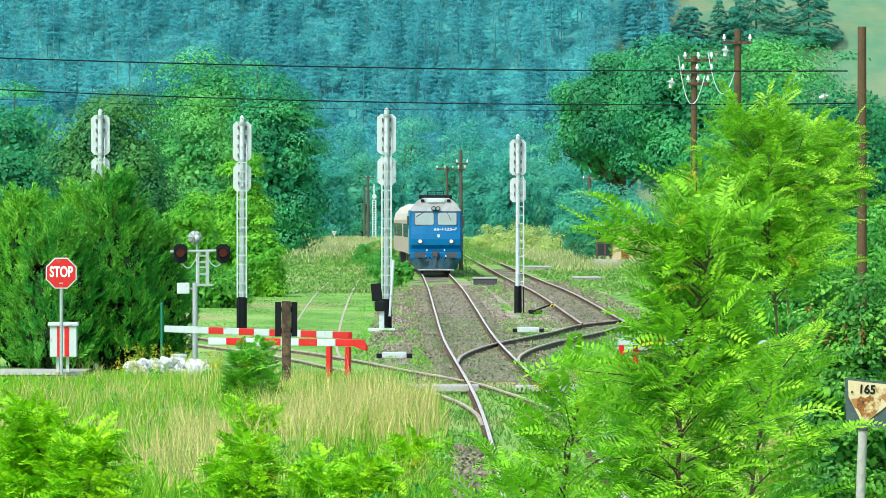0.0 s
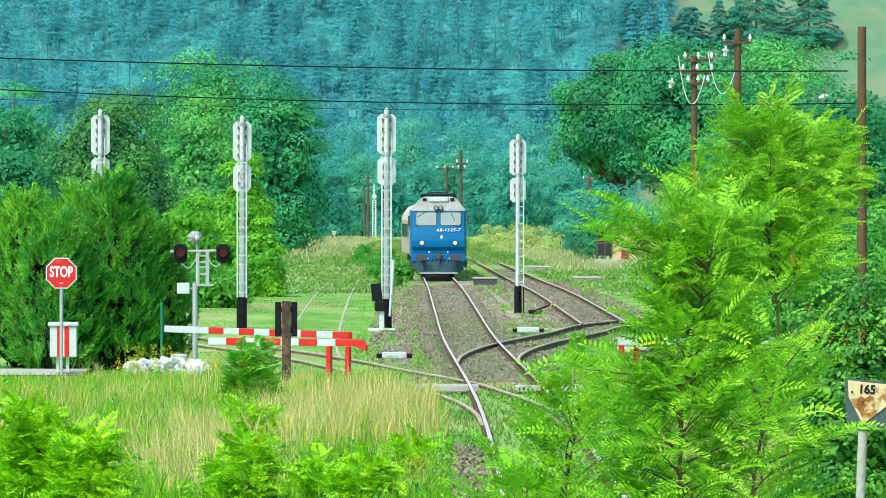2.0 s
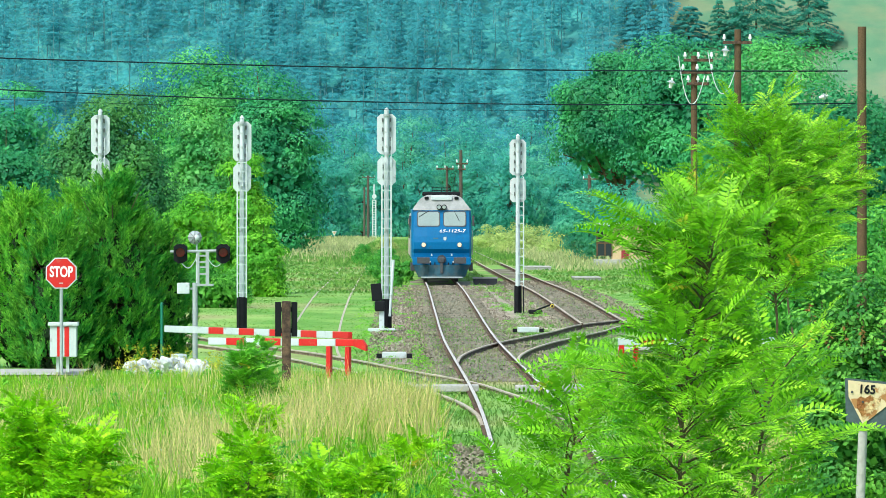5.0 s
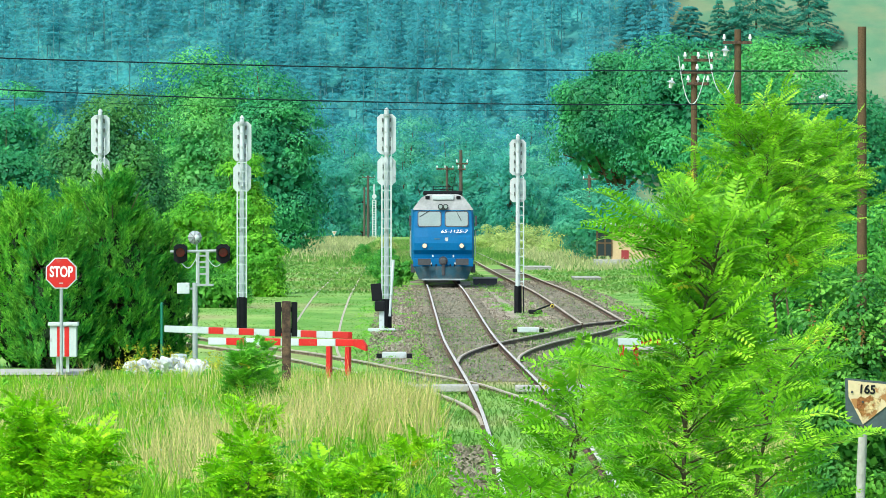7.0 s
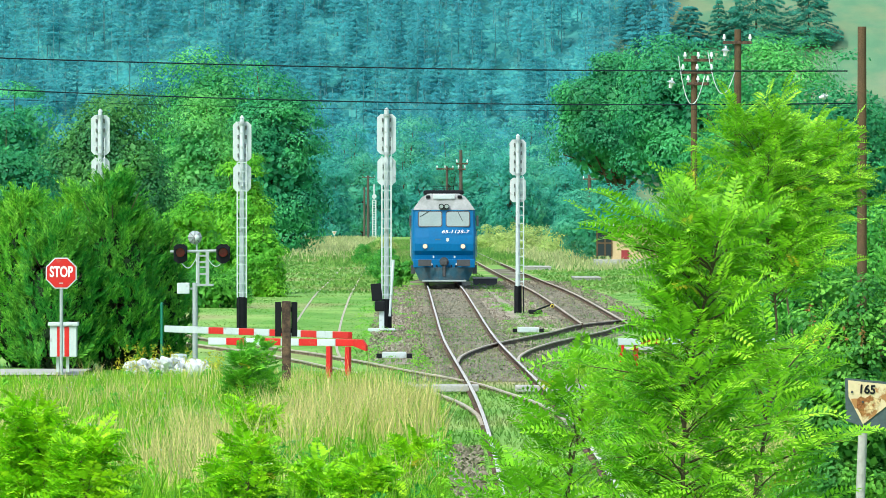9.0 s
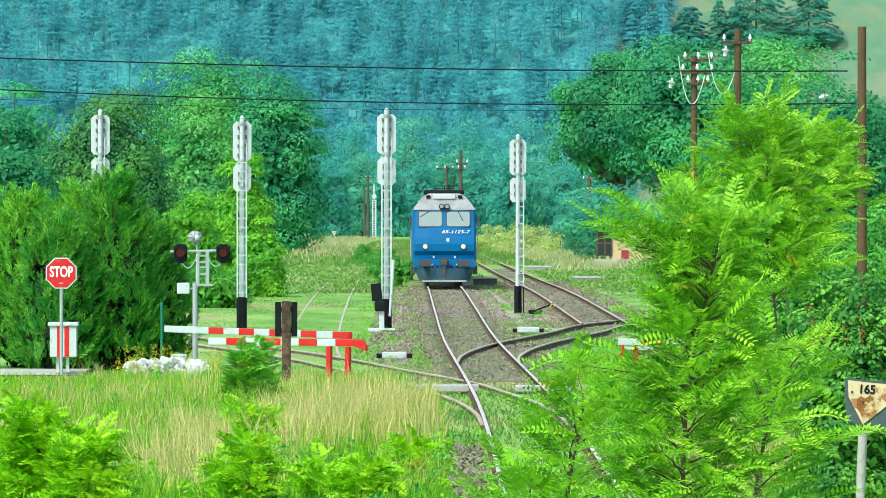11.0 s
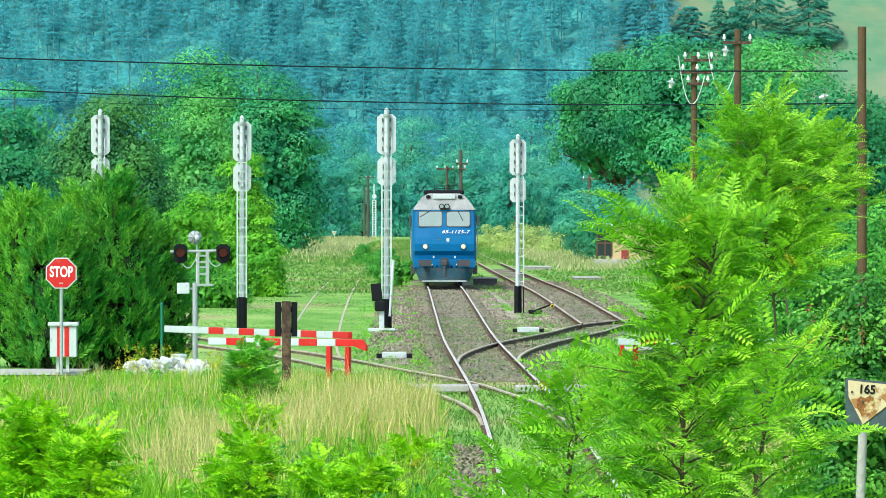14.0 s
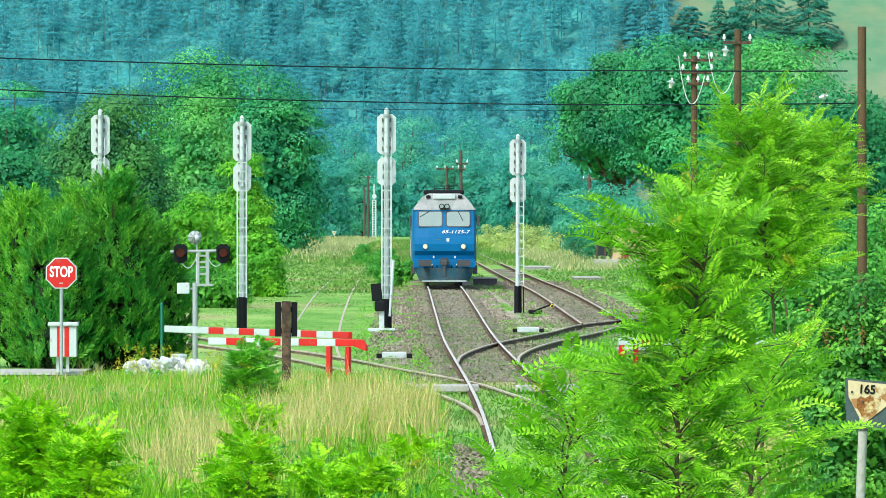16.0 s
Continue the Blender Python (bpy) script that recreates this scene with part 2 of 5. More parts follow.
        q = d.to_track_quat("Z", "Y").to_matrix()
        ring = [bm.verts.new(p + q @ Vector((r * math.cos(6.2832 * k / n), r * math.sin(6.2832 * k / n), 0))) for k in range(n)]
        if prev:
            for k in range(n):
                bm.faces.new((prev[k], prev[(k + 1) % n], ring[(k + 1) % n], ring[k])).smooth = True
        prev = ring
    return bm


def quads(name, verts, mat, parent=None, per=4, label=""):
    """One mesh of loose four-cornered pieces; verts has per corners for each piece."""
    n = len(verts)
    me = bpy.data.meshes.new(name)
    me.vertices.add(n)
    me.vertices.foreach_set("co", np.asarray(verts, dtype=np.float32).ravel())
    me.loops.add(n)
    me.loops.foreach_set("vertex_index", np.arange(n, dtype=np.int32))
    me.polygons.add(n // per)
    me.polygons.foreach_set("loop_start", np.arange(0, n, per, dtype=np.int32))
    me.polygons.foreach_set("loop_total", np.full(n // per, per, dtype=np.int32))
    me.materials.append(mat)
    me.update(calc_edges=True)
    ob = new(name, me)
    ob.parent = parent
    if label:
        tagged(ob, label)
    return ob


RNG = np.random.default_rng(7)


def shell(C, R, nu=9, nv=6):
    """Leafy inner masses: the facets of an ellipsoid at each centre."""
    u = np.linspace(0, 2 * math.pi, nu + 1)
    v = np.linspace(-math.pi / 2, math.pi / 2, nv + 1)

    def at(a, b):
        return np.array([math.cos(a) * math.cos(b), math.sin(a) * math.cos(b), math.sin(b)])
    cell = np.array([[at(u[i], v[j]), at(u[i + 1], v[j]), at(u[i + 1], v[j + 1]), at(u[i], v[j + 1])] for i in range(nu) for j in range(nv)]).reshape(-1, 3)
    return (C[:, None, :] + cell[None] * R[:, None, :]).reshape(-1, 3)


def unit(v):
    return v / (np.linalg.norm(v, axis=1, keepdims=True) + 1e-9)


def leaf_quads(c, normal, length, width, droop=0.0):
    """Pointed leaves at c: lozenges that lie across their normals."""
    n = len(c)
    r = unit(RNG.normal(size=(n, 3)))
    r[:, 2] -= droop
    u = unit(np.cross(normal, r))
    w = unit(np.cross(normal, u))
    L = (length * RNG.uniform(0.6, 1.3, n))[:, None]
    W = (width * RNG.uniform(0.6, 1.3, n))[:, None]
    v = np.empty((n, 4, 3))
    v[:, 0] = c - w * L * 0.5
    v[:, 1] = c + u * W * 0.5 + w * L * 0.08
    v[:, 2] = c + w * L * 0.5
    v[:, 3] = c - u * W * 0.5 + w * L * 0.08
    return v.reshape(-1, 3)


# ---------------------------------------------------------------- the lie of the land
def smooth(a, b, t):
    t = np.clip((np.asarray(t, dtype=float) - a) / (b - a), 0, 1)
    return t * t * (3 - 2 * t)


def rail_z(y):
    return 0.41 * smooth(155, 280, y)


def land_z(x, y):
    """Height of the ground: level by the line, a wooded hill behind."""
    x, y = np.asarray(x, dtype=float), np.asarray(y, dtype=float)
    z = rail_z(y) - 0.20
    z = z + 0.5 * smooth(2.5, 9, -x - 0.02 * y) * smooth(150, 60, y)
    z = z + 2.4 * smooth(4, 16, x - 0.012 * y) * smooth(330, 560, y)
    z = z + 0.34 * np.maximum(0, y - 1180) * smooth(1180, 1300, y) - 0.3 * np.maximum(0, y - 1900)
    return z


def curve_through(points):
    ys = np.array([p[0] for p in points], dtype=float)
    xs = np.array([p[1] for p in points], dtype=float)
    g = np.gradient(xs, ys)

    def at(y):
        y = np.clip(np.asarray(y, dtype=float), ys[0], ys[-1])
        i = np.clip(np.searchsorted(ys, y) - 1, 0, len(ys) - 2)
        h = ys[i + 1] - ys[i]
        t = (y - ys[i]) / h
        return ((2 * t**3 - 3 * t**2 + 1) * xs[i] + (t**3 - 2 * t**2 + t) * h * g[i]
                + (-2 * t**3 + 3 * t**2) * xs[i + 1] + (t**3 - t**2) * h * g[i + 1])
    return at


main_x = curve_through([(60, 1.50), (92, 1.52), (112, 1.46), (156, 1.03), (175, 0.81), (217, 0.49), (278, 0.08), (344, -0.41), (360, -0.55), (375, -0.82), (390, -1.22), (410, -1.85), (480, -3.3), (620, -4.9), (1150, -8.5)])
second_x = curve_through([(190, 5.30), (205, 5.17), (218, 5.05), (244, 4.82), (307, 4.19), (420, 3.3), (620, 1.9)])
siding_x = curve_through([(152, 1.10), (158.7, 1.20), (166, 1.55), (174.6, 2.25), (183, 3.25), (191, 4.25), (195.4, 4.66), (200.5, 5.30), (204.8, 6.25), (212, 7.9), (228, 11.6)])
ladder_x = curve_through([(108, 1.45), (115, 1.36), (122.6, 1.02), (128, 0.62), (136.5, -0.08), (142, -0.80), (148, -1.66), (159, -3.1), (166, -4.2), (174, -5.8), (185, -8.0), (205, -9.8), (260, -10.4)])
old_x = curve_through([(150, -3.0), (172, -3.68), (196, -4.03), (252, -4.59), (322, -5.15), (415, -5.95), (560, -7.2)])


def land():
    xs = np.unique(np.concatenate([np.linspace(-900, -60, 22), np.linspace(-60, 60, 121), np.linspace(60, 900, 22)]))
    ys = np.unique(np.concatenate([np.linspace(-150, 50, 12), np.linspace(50, 320, 136), np.linspace(320, 1200, 90), np.linspace(1200, 2400, 50), np.linspace(2400, 5000, 8)]))
    X, Y = np.meshgrid(xs, ys)
    Z = land_z(X, Y)
    near = (Y < 330) & (np.abs(X) < 40)
    bumps = np.array([noise.noise(Vector((x * 0.35, y * 0.12, 3.1))) if k else 0.0 for x, y, k in zip(X.ravel(), Y.ravel(), near.ravel())]).reshape(X.shape)
    Z = Z + 0.03 * bumps
    me = bpy.data.meshes.new("ground")
    w = len(xs)
    faces = [(j * w + i, j * w + i + 1, (j + 1) * w + i + 1, (j + 1) * w + i) for j in range(len(ys) - 1) for i in range(w - 1)]
    me.from_pydata(np.stack([X, Y, Z], -1).reshape(-1, 3).tolist(), [], faces)
    me.materials.append(M_GROUND)
    for p in me.polygons:
        p.use_smooth = True
    tagged(new("ground", me), "green meadow with sandy yellow patches rising to a hill", "ground", kind="structure")


def hill_tint():
    """The hillside pasture blends to a paler, bluer green; the forest floor to teal."""
    nt = M_GROUND.node_tree
    b = nt.nodes["Principled BSDF"]
    old = b.inputs["Base Color"].links[0].from_socket
    tc = nt.nodes.new("ShaderNodeTexCoord")
    sep = nt.nodes.new("ShaderNodeSeparateXYZ")
    nt.links.new(tc.outputs["Object"], sep.inputs[0])
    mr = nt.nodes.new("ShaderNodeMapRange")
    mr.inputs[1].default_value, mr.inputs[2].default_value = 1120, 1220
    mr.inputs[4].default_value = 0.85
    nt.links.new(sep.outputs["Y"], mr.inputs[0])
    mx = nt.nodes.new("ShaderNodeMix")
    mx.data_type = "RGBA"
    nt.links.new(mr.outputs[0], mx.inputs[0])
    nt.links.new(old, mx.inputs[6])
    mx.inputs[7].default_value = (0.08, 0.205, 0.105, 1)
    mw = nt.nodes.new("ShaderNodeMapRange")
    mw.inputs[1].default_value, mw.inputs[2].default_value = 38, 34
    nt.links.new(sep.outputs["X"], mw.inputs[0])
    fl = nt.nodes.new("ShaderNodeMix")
    fl.data_type = "RGBA"
    nt.links.new(mw.outputs[0], fl.inputs[0])
    no = nt.nodes.new("ShaderNodeTexNoise")
    no.inputs["Scale"].default_value = 0.09
    no.inputs["Detail"].default_value = 5.0
    nt.links.new(tc.outputs["Object"], no.inputs["Vector"])
    nr = nt.nodes.new("ShaderNodeMapRange")
    nr.inputs[1].default_value, nr.inputs[2].default_value = 0.42, 0.6
    nt.links.new(no.outputs[0], nr.inputs[0])
    pasture = nt.nodes.new("ShaderNodeMix")
    pasture.data_type = "RGBA"
    nt.links.new(nr.outputs[0], pasture.inputs[0])
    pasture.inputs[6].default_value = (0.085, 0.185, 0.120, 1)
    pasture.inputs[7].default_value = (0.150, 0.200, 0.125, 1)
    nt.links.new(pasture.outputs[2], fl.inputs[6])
    # teal floor under the wood: haze put into the ground's colour
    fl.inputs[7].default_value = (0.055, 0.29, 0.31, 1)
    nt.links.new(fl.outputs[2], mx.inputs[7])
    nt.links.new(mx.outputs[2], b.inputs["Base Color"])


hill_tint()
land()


# ---------------------------------------------------------------- railway
def ribbon(name, at, y0, y1, half, lift, mat, parent=None, step=1.0):
    ys = np.arange(y0, y1 + 0.01, step)
    bm = B()
    rows = []
    for y in ys:
        x, z = float(at(y)), float(rail_z(y))
        e = 0.35 * noise.noise(Vector((y * 0.3, 1.7, 0))), 0.35 * noise.noise(Vector((y * 0.3, 9.1, 0)))
        rows.append([bm.verts.new((x + dx, y, z + dz)) for dx, dz in
                     ((-half - 0.7 + e[0], -0.30), (-half + e[0] * 0.5, lift), (0, lift + 0.01), (half + e[1] * 0.5, lift), (half + 0.7 + e[1], -0.30))])
    for a, b in zip(rows, rows[1:]):
        for i in range(4):
            bm.faces.new((a[i], a[i + 1], b[i + 1], b[i]))
    return part(name, bm, mat, parent)


def rail(at, y0, y1, off, parent, top, step=1.5, lower=0.0, name="rail", web=None):
    prof = [(-0.065, -0.155), (0.065, -0.155), (0.065, -0.14), (0.012, -0.12), (0.012, -0.05), (0.036, -0.035), (0.036, -0.004), (0.028, 0.0), (-0.028, 0.0), (-0.036, -0.004), (-0.036, -0.035), (-0.012, -0.05), (-0.012, -0.12), (-0.065, -0.14)]
    bm = B()
    prev = None
    for y in np.arange(y0, y1 + 0.01, step):
        d = float(at(y + 0.5) - at(y - 0.5))
        c = 1 / math.sqrt(1 + d * d)
        x, z = float(at(y)) + off * c, float(rail_z(y)) - lower
        row = [bm.verts.new((x + px * c, y - px * d * c, z + pz)) for px, pz in prof]
        if prev:
            for i in range(len(prof)):
                f = bm.faces.new((prev[i], prev[(i + 1) % len(prof)], row[(i + 1) % len(prof)], row[i]))
                f.material_index = 1 if i in ((7, 8) if top is M_RAILTOP else (5, 6, 7, 8, 9)) else 0
        else:
            bm.faces.new(row[::-1])
        prev = row
    bm.faces.new(prev)
    return part(name, bm, [web or M_RAIL, top], parent)


def sleeper_mesh():
    bm = B()
    box(bm, -1.25, 1.25, -0.12, 0.12, -0.15, 0.0, 0.015)
    me = bpy.data.meshes.new("sleeper")
    bm.to_mesh(me)
    bm.free()
    me.materials.append(M_SLEEPER)
    return me


SLEEPER = sleeper_mesh()


def sleepers(at, y0, y1, parent, drop=0.155):
    for y in np.arange(y0, y1, 0.62):
        ob = new("sleeper", SLEEPER)
        ob.parent = parent
        d = float(at(y + 0.5) - at(y - 0.5))
        ob.matrix_basis = pose(float(at(y)), y, float(rail_z(y)) - drop, 0, 0, math.degrees(-math.atan(d)) + random.uniform(-1, 1))


def track(at, y0, y1, label, top, gravel=1.6, lower=0.0, sl=None, web=None):
    t = thing("railway_track", Matrix(), label, "railway track", kind="structure")
    if gravel:
        ribbon("ballast_bed", at, max(y0, 140), min(y1, 400), gravel, -0.205 - lower, M_BALLAST, t)
    for off in (-0.7525, 0.7525):
        rail(at, y0, y1, off, t, top, lower=lower, web=web)
    if sl:
        sleepers(at, sl[0], sl[1], t, 0.155 + lower)
    return t


track(main_x, 60, 430, "main railway line with shiny rails on gravel ballast", M_RAILTOP, 1.5, sl=(140, 280))
track(main_x, 430, 1100, "far stretch of the main line sunk in the meadow grass", M_RUSTSIDE, 0, lower=0.185)
tagged(ribbon("gravel_strip", lambda y: (main_x(y) + second_x(y)) / 2, 196, 320, 1.25, -0.180, M_TANGRAVEL), "grey gravel strip between the two tracks with weeds", "gravel", kind="structure")
tagged(ribbon("gravel_strip", lambda y: main_x(y) - 1.95, 156, 300, 0.62, -0.186, M_TANGRAVEL), "tan gravel strip beside the main line", "gravel", kind="structure")
track(second_x, 199.6, 600, "second track with rusty brown rails and grey sleepers", M_RAILOLD, 1.7, sl=(200, 300), web=M_RAIL)
track(siding_x, 152, 226, "curved turnout track leaving the main line", M_RAILOLD, 1.5, lower=0.03, sl=(160, 222), web=M_WEB)
track(ladder_x, 108, 255, "diverging turnout track with brown worn rails", M_RAILOLD, 0, lower=0.10, web=M_RUSTSIDE)
track(old_x, 150, 420, "disused track overgrown with grass", M_RAILOLD, 0, lower=0.178)


def fouling_marker(x, y, length):
    t = thing("clearance_marker", pose(x, y, float(rail_z(y)) - 0.10), "white painted concrete clearance marker lying between the tracks", "track marker", "clearance markers")
    part("bar", box(B(), -length / 2, length / 2, -0.11, 0.11, 0, 0.16, 0.03), M_WHITE, t)
    for s in (-1, 1):
        part("end_block", box(B(), s * (length / 2 + 0.08) - 0.07, s * (length / 2 + 0.08) + 0.07, -0.08, 0.08, 0, 0.12, 0.02), M_BLACK, t, "black end block")


fouling_marker(-1.25, 159.5, 0.62)
fouling_marker(2.62, 191.0, 0.66)


def point_lever(x, y):
    t = thing("point_lever", pose(x, y, float(rail_z(y)) - 0.15), "black ground lever for the turnout with a yellow weight", "switch lever")
    part("base", box(B(), -0.35, 0.15, -0.2, 0.2, 0, 0.14, 0.03), M_BLACK, t)
    part("lever", rod(B(), (-0.1, 0, 0.12), (0.55, 0, 0.36), 0.03), M_BLACK, t)
    bm = rod(B(), (0.50, -0.12, 0.28), (0.50, 0.12, 0.28), 0.075, n=16)
    part("weight", bm, M_YELLOW, t, "yellow and black round weight")
    bm = rod(B(), (0.50, -0.15, 0.28), (0.50, 0.15, 0.28), 0.04, n=12)
    part("weight_hub", bm, M_BLACK, t, "black hub")


point_lever(3.40, 222.0)


# ---------------------------------------------------------------- level crossing
def crossing():
    t = thing("crossing_slab", pose(0.9, 131.0, -0.05, 0, 0, 0), "pale concrete edge strip of the level crossing", "crossing slab", kind="structure")
    for x0, x1 in ((-2.25, -1.2), (-1.15, -0.15), (0.62, 1.35), (1.40, 2.3), (2.35, 3.1)):
        part("slab", box(B(), x0, x1, -0.5, 0.5, -0.1, 0.03 + random.uniform(-0.01, 0.01), 0.02), M_CONCRETE, t)
    bm = B()
    pts = []
    for i in range(19):
        x = -30 + i * 1.2
        y = 146.5 + 0.12 * (x + 12)
        z = float(land_z(x, y)) + 0.10
        pts.append([bm.verts.new((x, y + dy, z - 0.06 * (abs(dy) > 1.6))) for dy in (-1.9, -1.5, 1.5, 1.9)])
    for a, b in zip(pts, pts[1:]):
        for k in range(3):
            bm.faces.new((a[k], b[k], b[k + 1], a[k + 1]))
    tagged(part("road", bm, M_CONCRETE), "grey gravel road leading to the level crossing", "road", kind="structure")


crossing()


def stripes(bm, length, n, h, d, z, red_first=True):
    for i in range(n):
        box(bm, i * length / n, (i + 1) * length / n, -d / 2, d / 2, z, z + h, 0.0, i % 2 if red_first else 1 - i % 2)


def barrier(x, y, turn, length, n, label, height=0.78, legs=(), hook=False, machine=False, plain=0):
    t = thing("level_crossing_barrier", pose(x, y, -0.1, 0, 0, turn), label, "barrier", "level crossing barriers")
    for i in range(n):
        a = i * length / n
        part("arm_section", box(B(), a + 0.004, a + length / n, -0.05, 0.05, height, height + 0.155, 0.012), M_WHITE if i % 2 == 0 or i < plain else M_RED, t,
             "white painted section" if i % 2 == 0 or i < plain else "red painted section")
    if hook:
        bm = B()
        prism(bm, [(length, height), (length + 0.30, height - 0.10), (length + 0.30, height + 0.02), (length + 0.2, height + 0.15), (length, height + 0.15)], -0.045, 0.045)
        part("tip", bm, M_RED, t, "red bent tip")
    for lx, dy in legs:
        part("support_leg", box(B(), lx - 0.055, lx + 0.055, dy - 0.05, dy + 0.05, 0.0, height - 0.004, 0.01), M_RED, t, "red support leg")
    if machine:
        part("drive_housing", box(B(), 0.5, 0.9, -0.12, 0.12, 0.0, height - 0.5, 0.04), M_WHITE, t, "white drive housing")
    return t


barrier(-6.55, 147.0, -61.6, 9.43, 12, "red and white lowered barrier arm with white drive", 0.90, machine=True, plain=3)
barrier(-5.17, 137.4, -30, 3.75, 8, "red and white barrier arm resting on red legs", 0.80, legs=((3.1, 0.0), (3.7, -0.2)), hook=True)
barrier(3.85, 136.8, 10, 3.6, 7, "red and white barrier across the line behind leaves", 0.80, legs=((0.08, 0.0), (0.42, 0.1)), machine=False)


def text_part(name, words, size, mat, parent, m, shear=0.0, extrude=0.004, bold=0.0):
    cu = bpy.data.curves.new(name, "FONT")
    cu.body, cu.size, cu.extrude, cu.shear, cu.offset = words, size, extrude, shear, bold
    cu.align_x, cu.align_y = "CENTER", "CENTER"
    cu.materials.append(mat)
    ob = new(name, cu)
    ob.parent = parent
    ob.matrix_basis = m
    return ob


FRONT = Euler((radians(90), 0, 0)).to_matrix().to_4x4()


def octagon(r):
    return [(r * math.cos(radians(22.5 + 45 * i)), r * math.sin(radians(22.5 + 45 * i))) for i in range(8)]


def stop_sign():
    t = thing("stop_sign", pose(-8.78, 143.0, -0.1), "red octagonal stop sign with white rim on a grey post", "road sign")
    part("post", rod(B(), (0.0, 0, 0), (0.0, 0, 2.3), 0.04, n=12), M_GREY, t)
    c = 2.33
    part("rim", prism(B(), [(x, z + c) for x, z in octagon(0.385)], -0.055, -0.04), M_WHITE, t, "white rim")
    part("face", prism(B(), [(x, z + c) for x, z in octagon(0.355)], -0.062, -0.058), M_RED, t, "red face")
    text_part("lettering", "STOP", 0.27, M_LETTER, t, Matrix.Translation((0, -0.066, c + 0.02)) @ FRONT @ Matrix.Diagonal((0.82, 1.25, 1, 1)), bold=0.008)
    part("maker_mark", box(B(), -0.04, 0.04, -0.066, -0.063, c - 0.24, c - 0.22), M_WHITE, t)
    for z in (c - 0.15, c + 0.15):
        part("clamp", box(B(), -0.06, 0.06, -0.045, 0.045, z - 0.02, z + 0.02, 0.005), M_GREY, t)


stop_sign()


def relay_box():
    t = thing("crossing_cabinet", pose(-8.85, 145.0, -0.1), "white cabinet with red upright stripes on two legs", "cabinet")
    part("body", box(B(), -0.31, 0.31, -0.2, 0.2, 0.36, 1.08, 0.015), M_WHITE, t)
    part("lid", box(B(), -0.35, 0.35, -0.25, 0.25, 1.082, 1.17, 0.02), M_WHITE, t)
    for x0, x1 in ((-0.14, -0.02), (0.03, 0.14)):
        part("stripe", box(B(), x0, x1, -0.206, -0.202, 0.37, 1.07), M_RED, t, "red painted stripe")
    for x in (-0.17, 0.06):
        part("leg", box(B(), x, x + 0.07, -0.05, 0.05, 0, 0.36, 0.008), M_WHITE, t)


relay_box()


def crossing_light():
    t = thing("crossing_warning_light", pose(-5.88, 147.4, 0.64) @ Matrix.Scale(0.817, 4), "grey level crossing light with two hooded lamps and bell", "warning light")
    zb = -0.9
    part("post", rod(B(), (0, 0, zb), (0, 0, 1.62), 0.075, n=12), M_GREY, t)
    part("bracket", box(B(), -0.06, 0.54, -0.06, 0.06, 1.52, 1.585, 0.01), M_GREY, t)
    for x in (0.10, 0.36):
        part("upright", box(B(), x - 0.03 if x < 0.3 else x - 0.05, x + 0.03 if x < 0.3 else x + 0.05, -0.04, 0.04, 1.585, 2.55, 0.01), M_GREY, t)
    for z in (1.85, 2.05, 2.2, 2.38):
        part("rung", box(B(), 0.10, 0.36, -0.025, 0.025, z, z + 0.045), M_GREY, t)
    part("crossarm", rod(B(), (-0.72, 0, 2.52), (0.95, 0, 2.55), 0.045, n=10), M_GREY, t)
    for x in (-0.42, 0.82):
        lamp = part("lamp_board", prism(B(), [(x + px * 1.0, 2.48 + pz) for px, pz in ((-0.2, -0.2), (-0.06, -0.3), (0.06, -0.3), (0.2, -0.2), (0.2, 0.18), (0.1, 0.26), (-0.1, 0.26), (-0.2, 0.18))], -0.10, -0.06), M_BLACK, t, "black lamp board")
        part("lens", rod(B(), (x, -0.14, 2.50), (x, -0.10, 2.50), 0.13, n=20), M_LENS, lamp, "dark red lens")
        bm = B()
        hood_in, hood_out = [], []
        for i in range(13):
            a = radians(-20 + 220 * i / 12)
            hood_in.append((x + 0.145 * math.cos(a), 2.50 + 0.145 * math.sin(a)))
            hood_out.append((x + 0.165 * math.cos(a), 2.50 + 0.165 * math.sin(a)))
        prism(bm, hood_in + hood_out[::-1], -0.36, -0.10)
        part("hood", bm, M_BLACK, lamp, "black hood")
        part("housing", rod(B(), (x, -0.06, 2.48), (x, 0.2, 2.48), 0.15, 0.1, n=14), M_DARKGREY, lamp)
    bm = B()
    bmesh.ops.create_uvsphere(bm, u_segments=20, v_segments=10, radius=0.2)
    for v in bm.verts:
        v.co = Vector((v.co.x, v.co.y * 0.6 - 0.05, v.co.z + 2.93))
    part("bell", bm, M_GREY, t, "round grey bell", smooth=True)
    bm = B()
    bmesh.ops.create_uvsphere(bm, u_segments=14, v_segments=8, radius=0.09)
    for v in bm.verts:
        v.co = Vector((v.co.x + 0.05, v.co.y * 0.6 - 0.15, v.co.z + 2.93))
    part("bell_boss", bm, M_WHITE, t, smooth=True)
    for q in range(4):
        a = math.pi * q / 4
        part("bell_guard_bar", tube(B(), [(0.205 * math.cos(a) * math.cos(w), -0.06 - 0.13 * math.sin(w), 2.93 + 0.205 * math.sin(a) * math.cos(w)) for w in np.linspace(0, math.pi, 9)], 0.009, 4), M_BRACKET, t)
    part("bell_stem", rod(B(), (0.05, 0.02, 1.5), (0.05, 0.02, 2.8), 0.025), M_WHITE, t)
    part("junction_box", box(B(), -0.52, -0.16, -0.1, 0.1, 1.30, 1.62, 0.02), M_WHITE, t, "white junction box")
    part("box_bracket", box(B(), -0.17, -0.05, -0.03, 0.03, 1.42, 1.48), M_GREY, t)
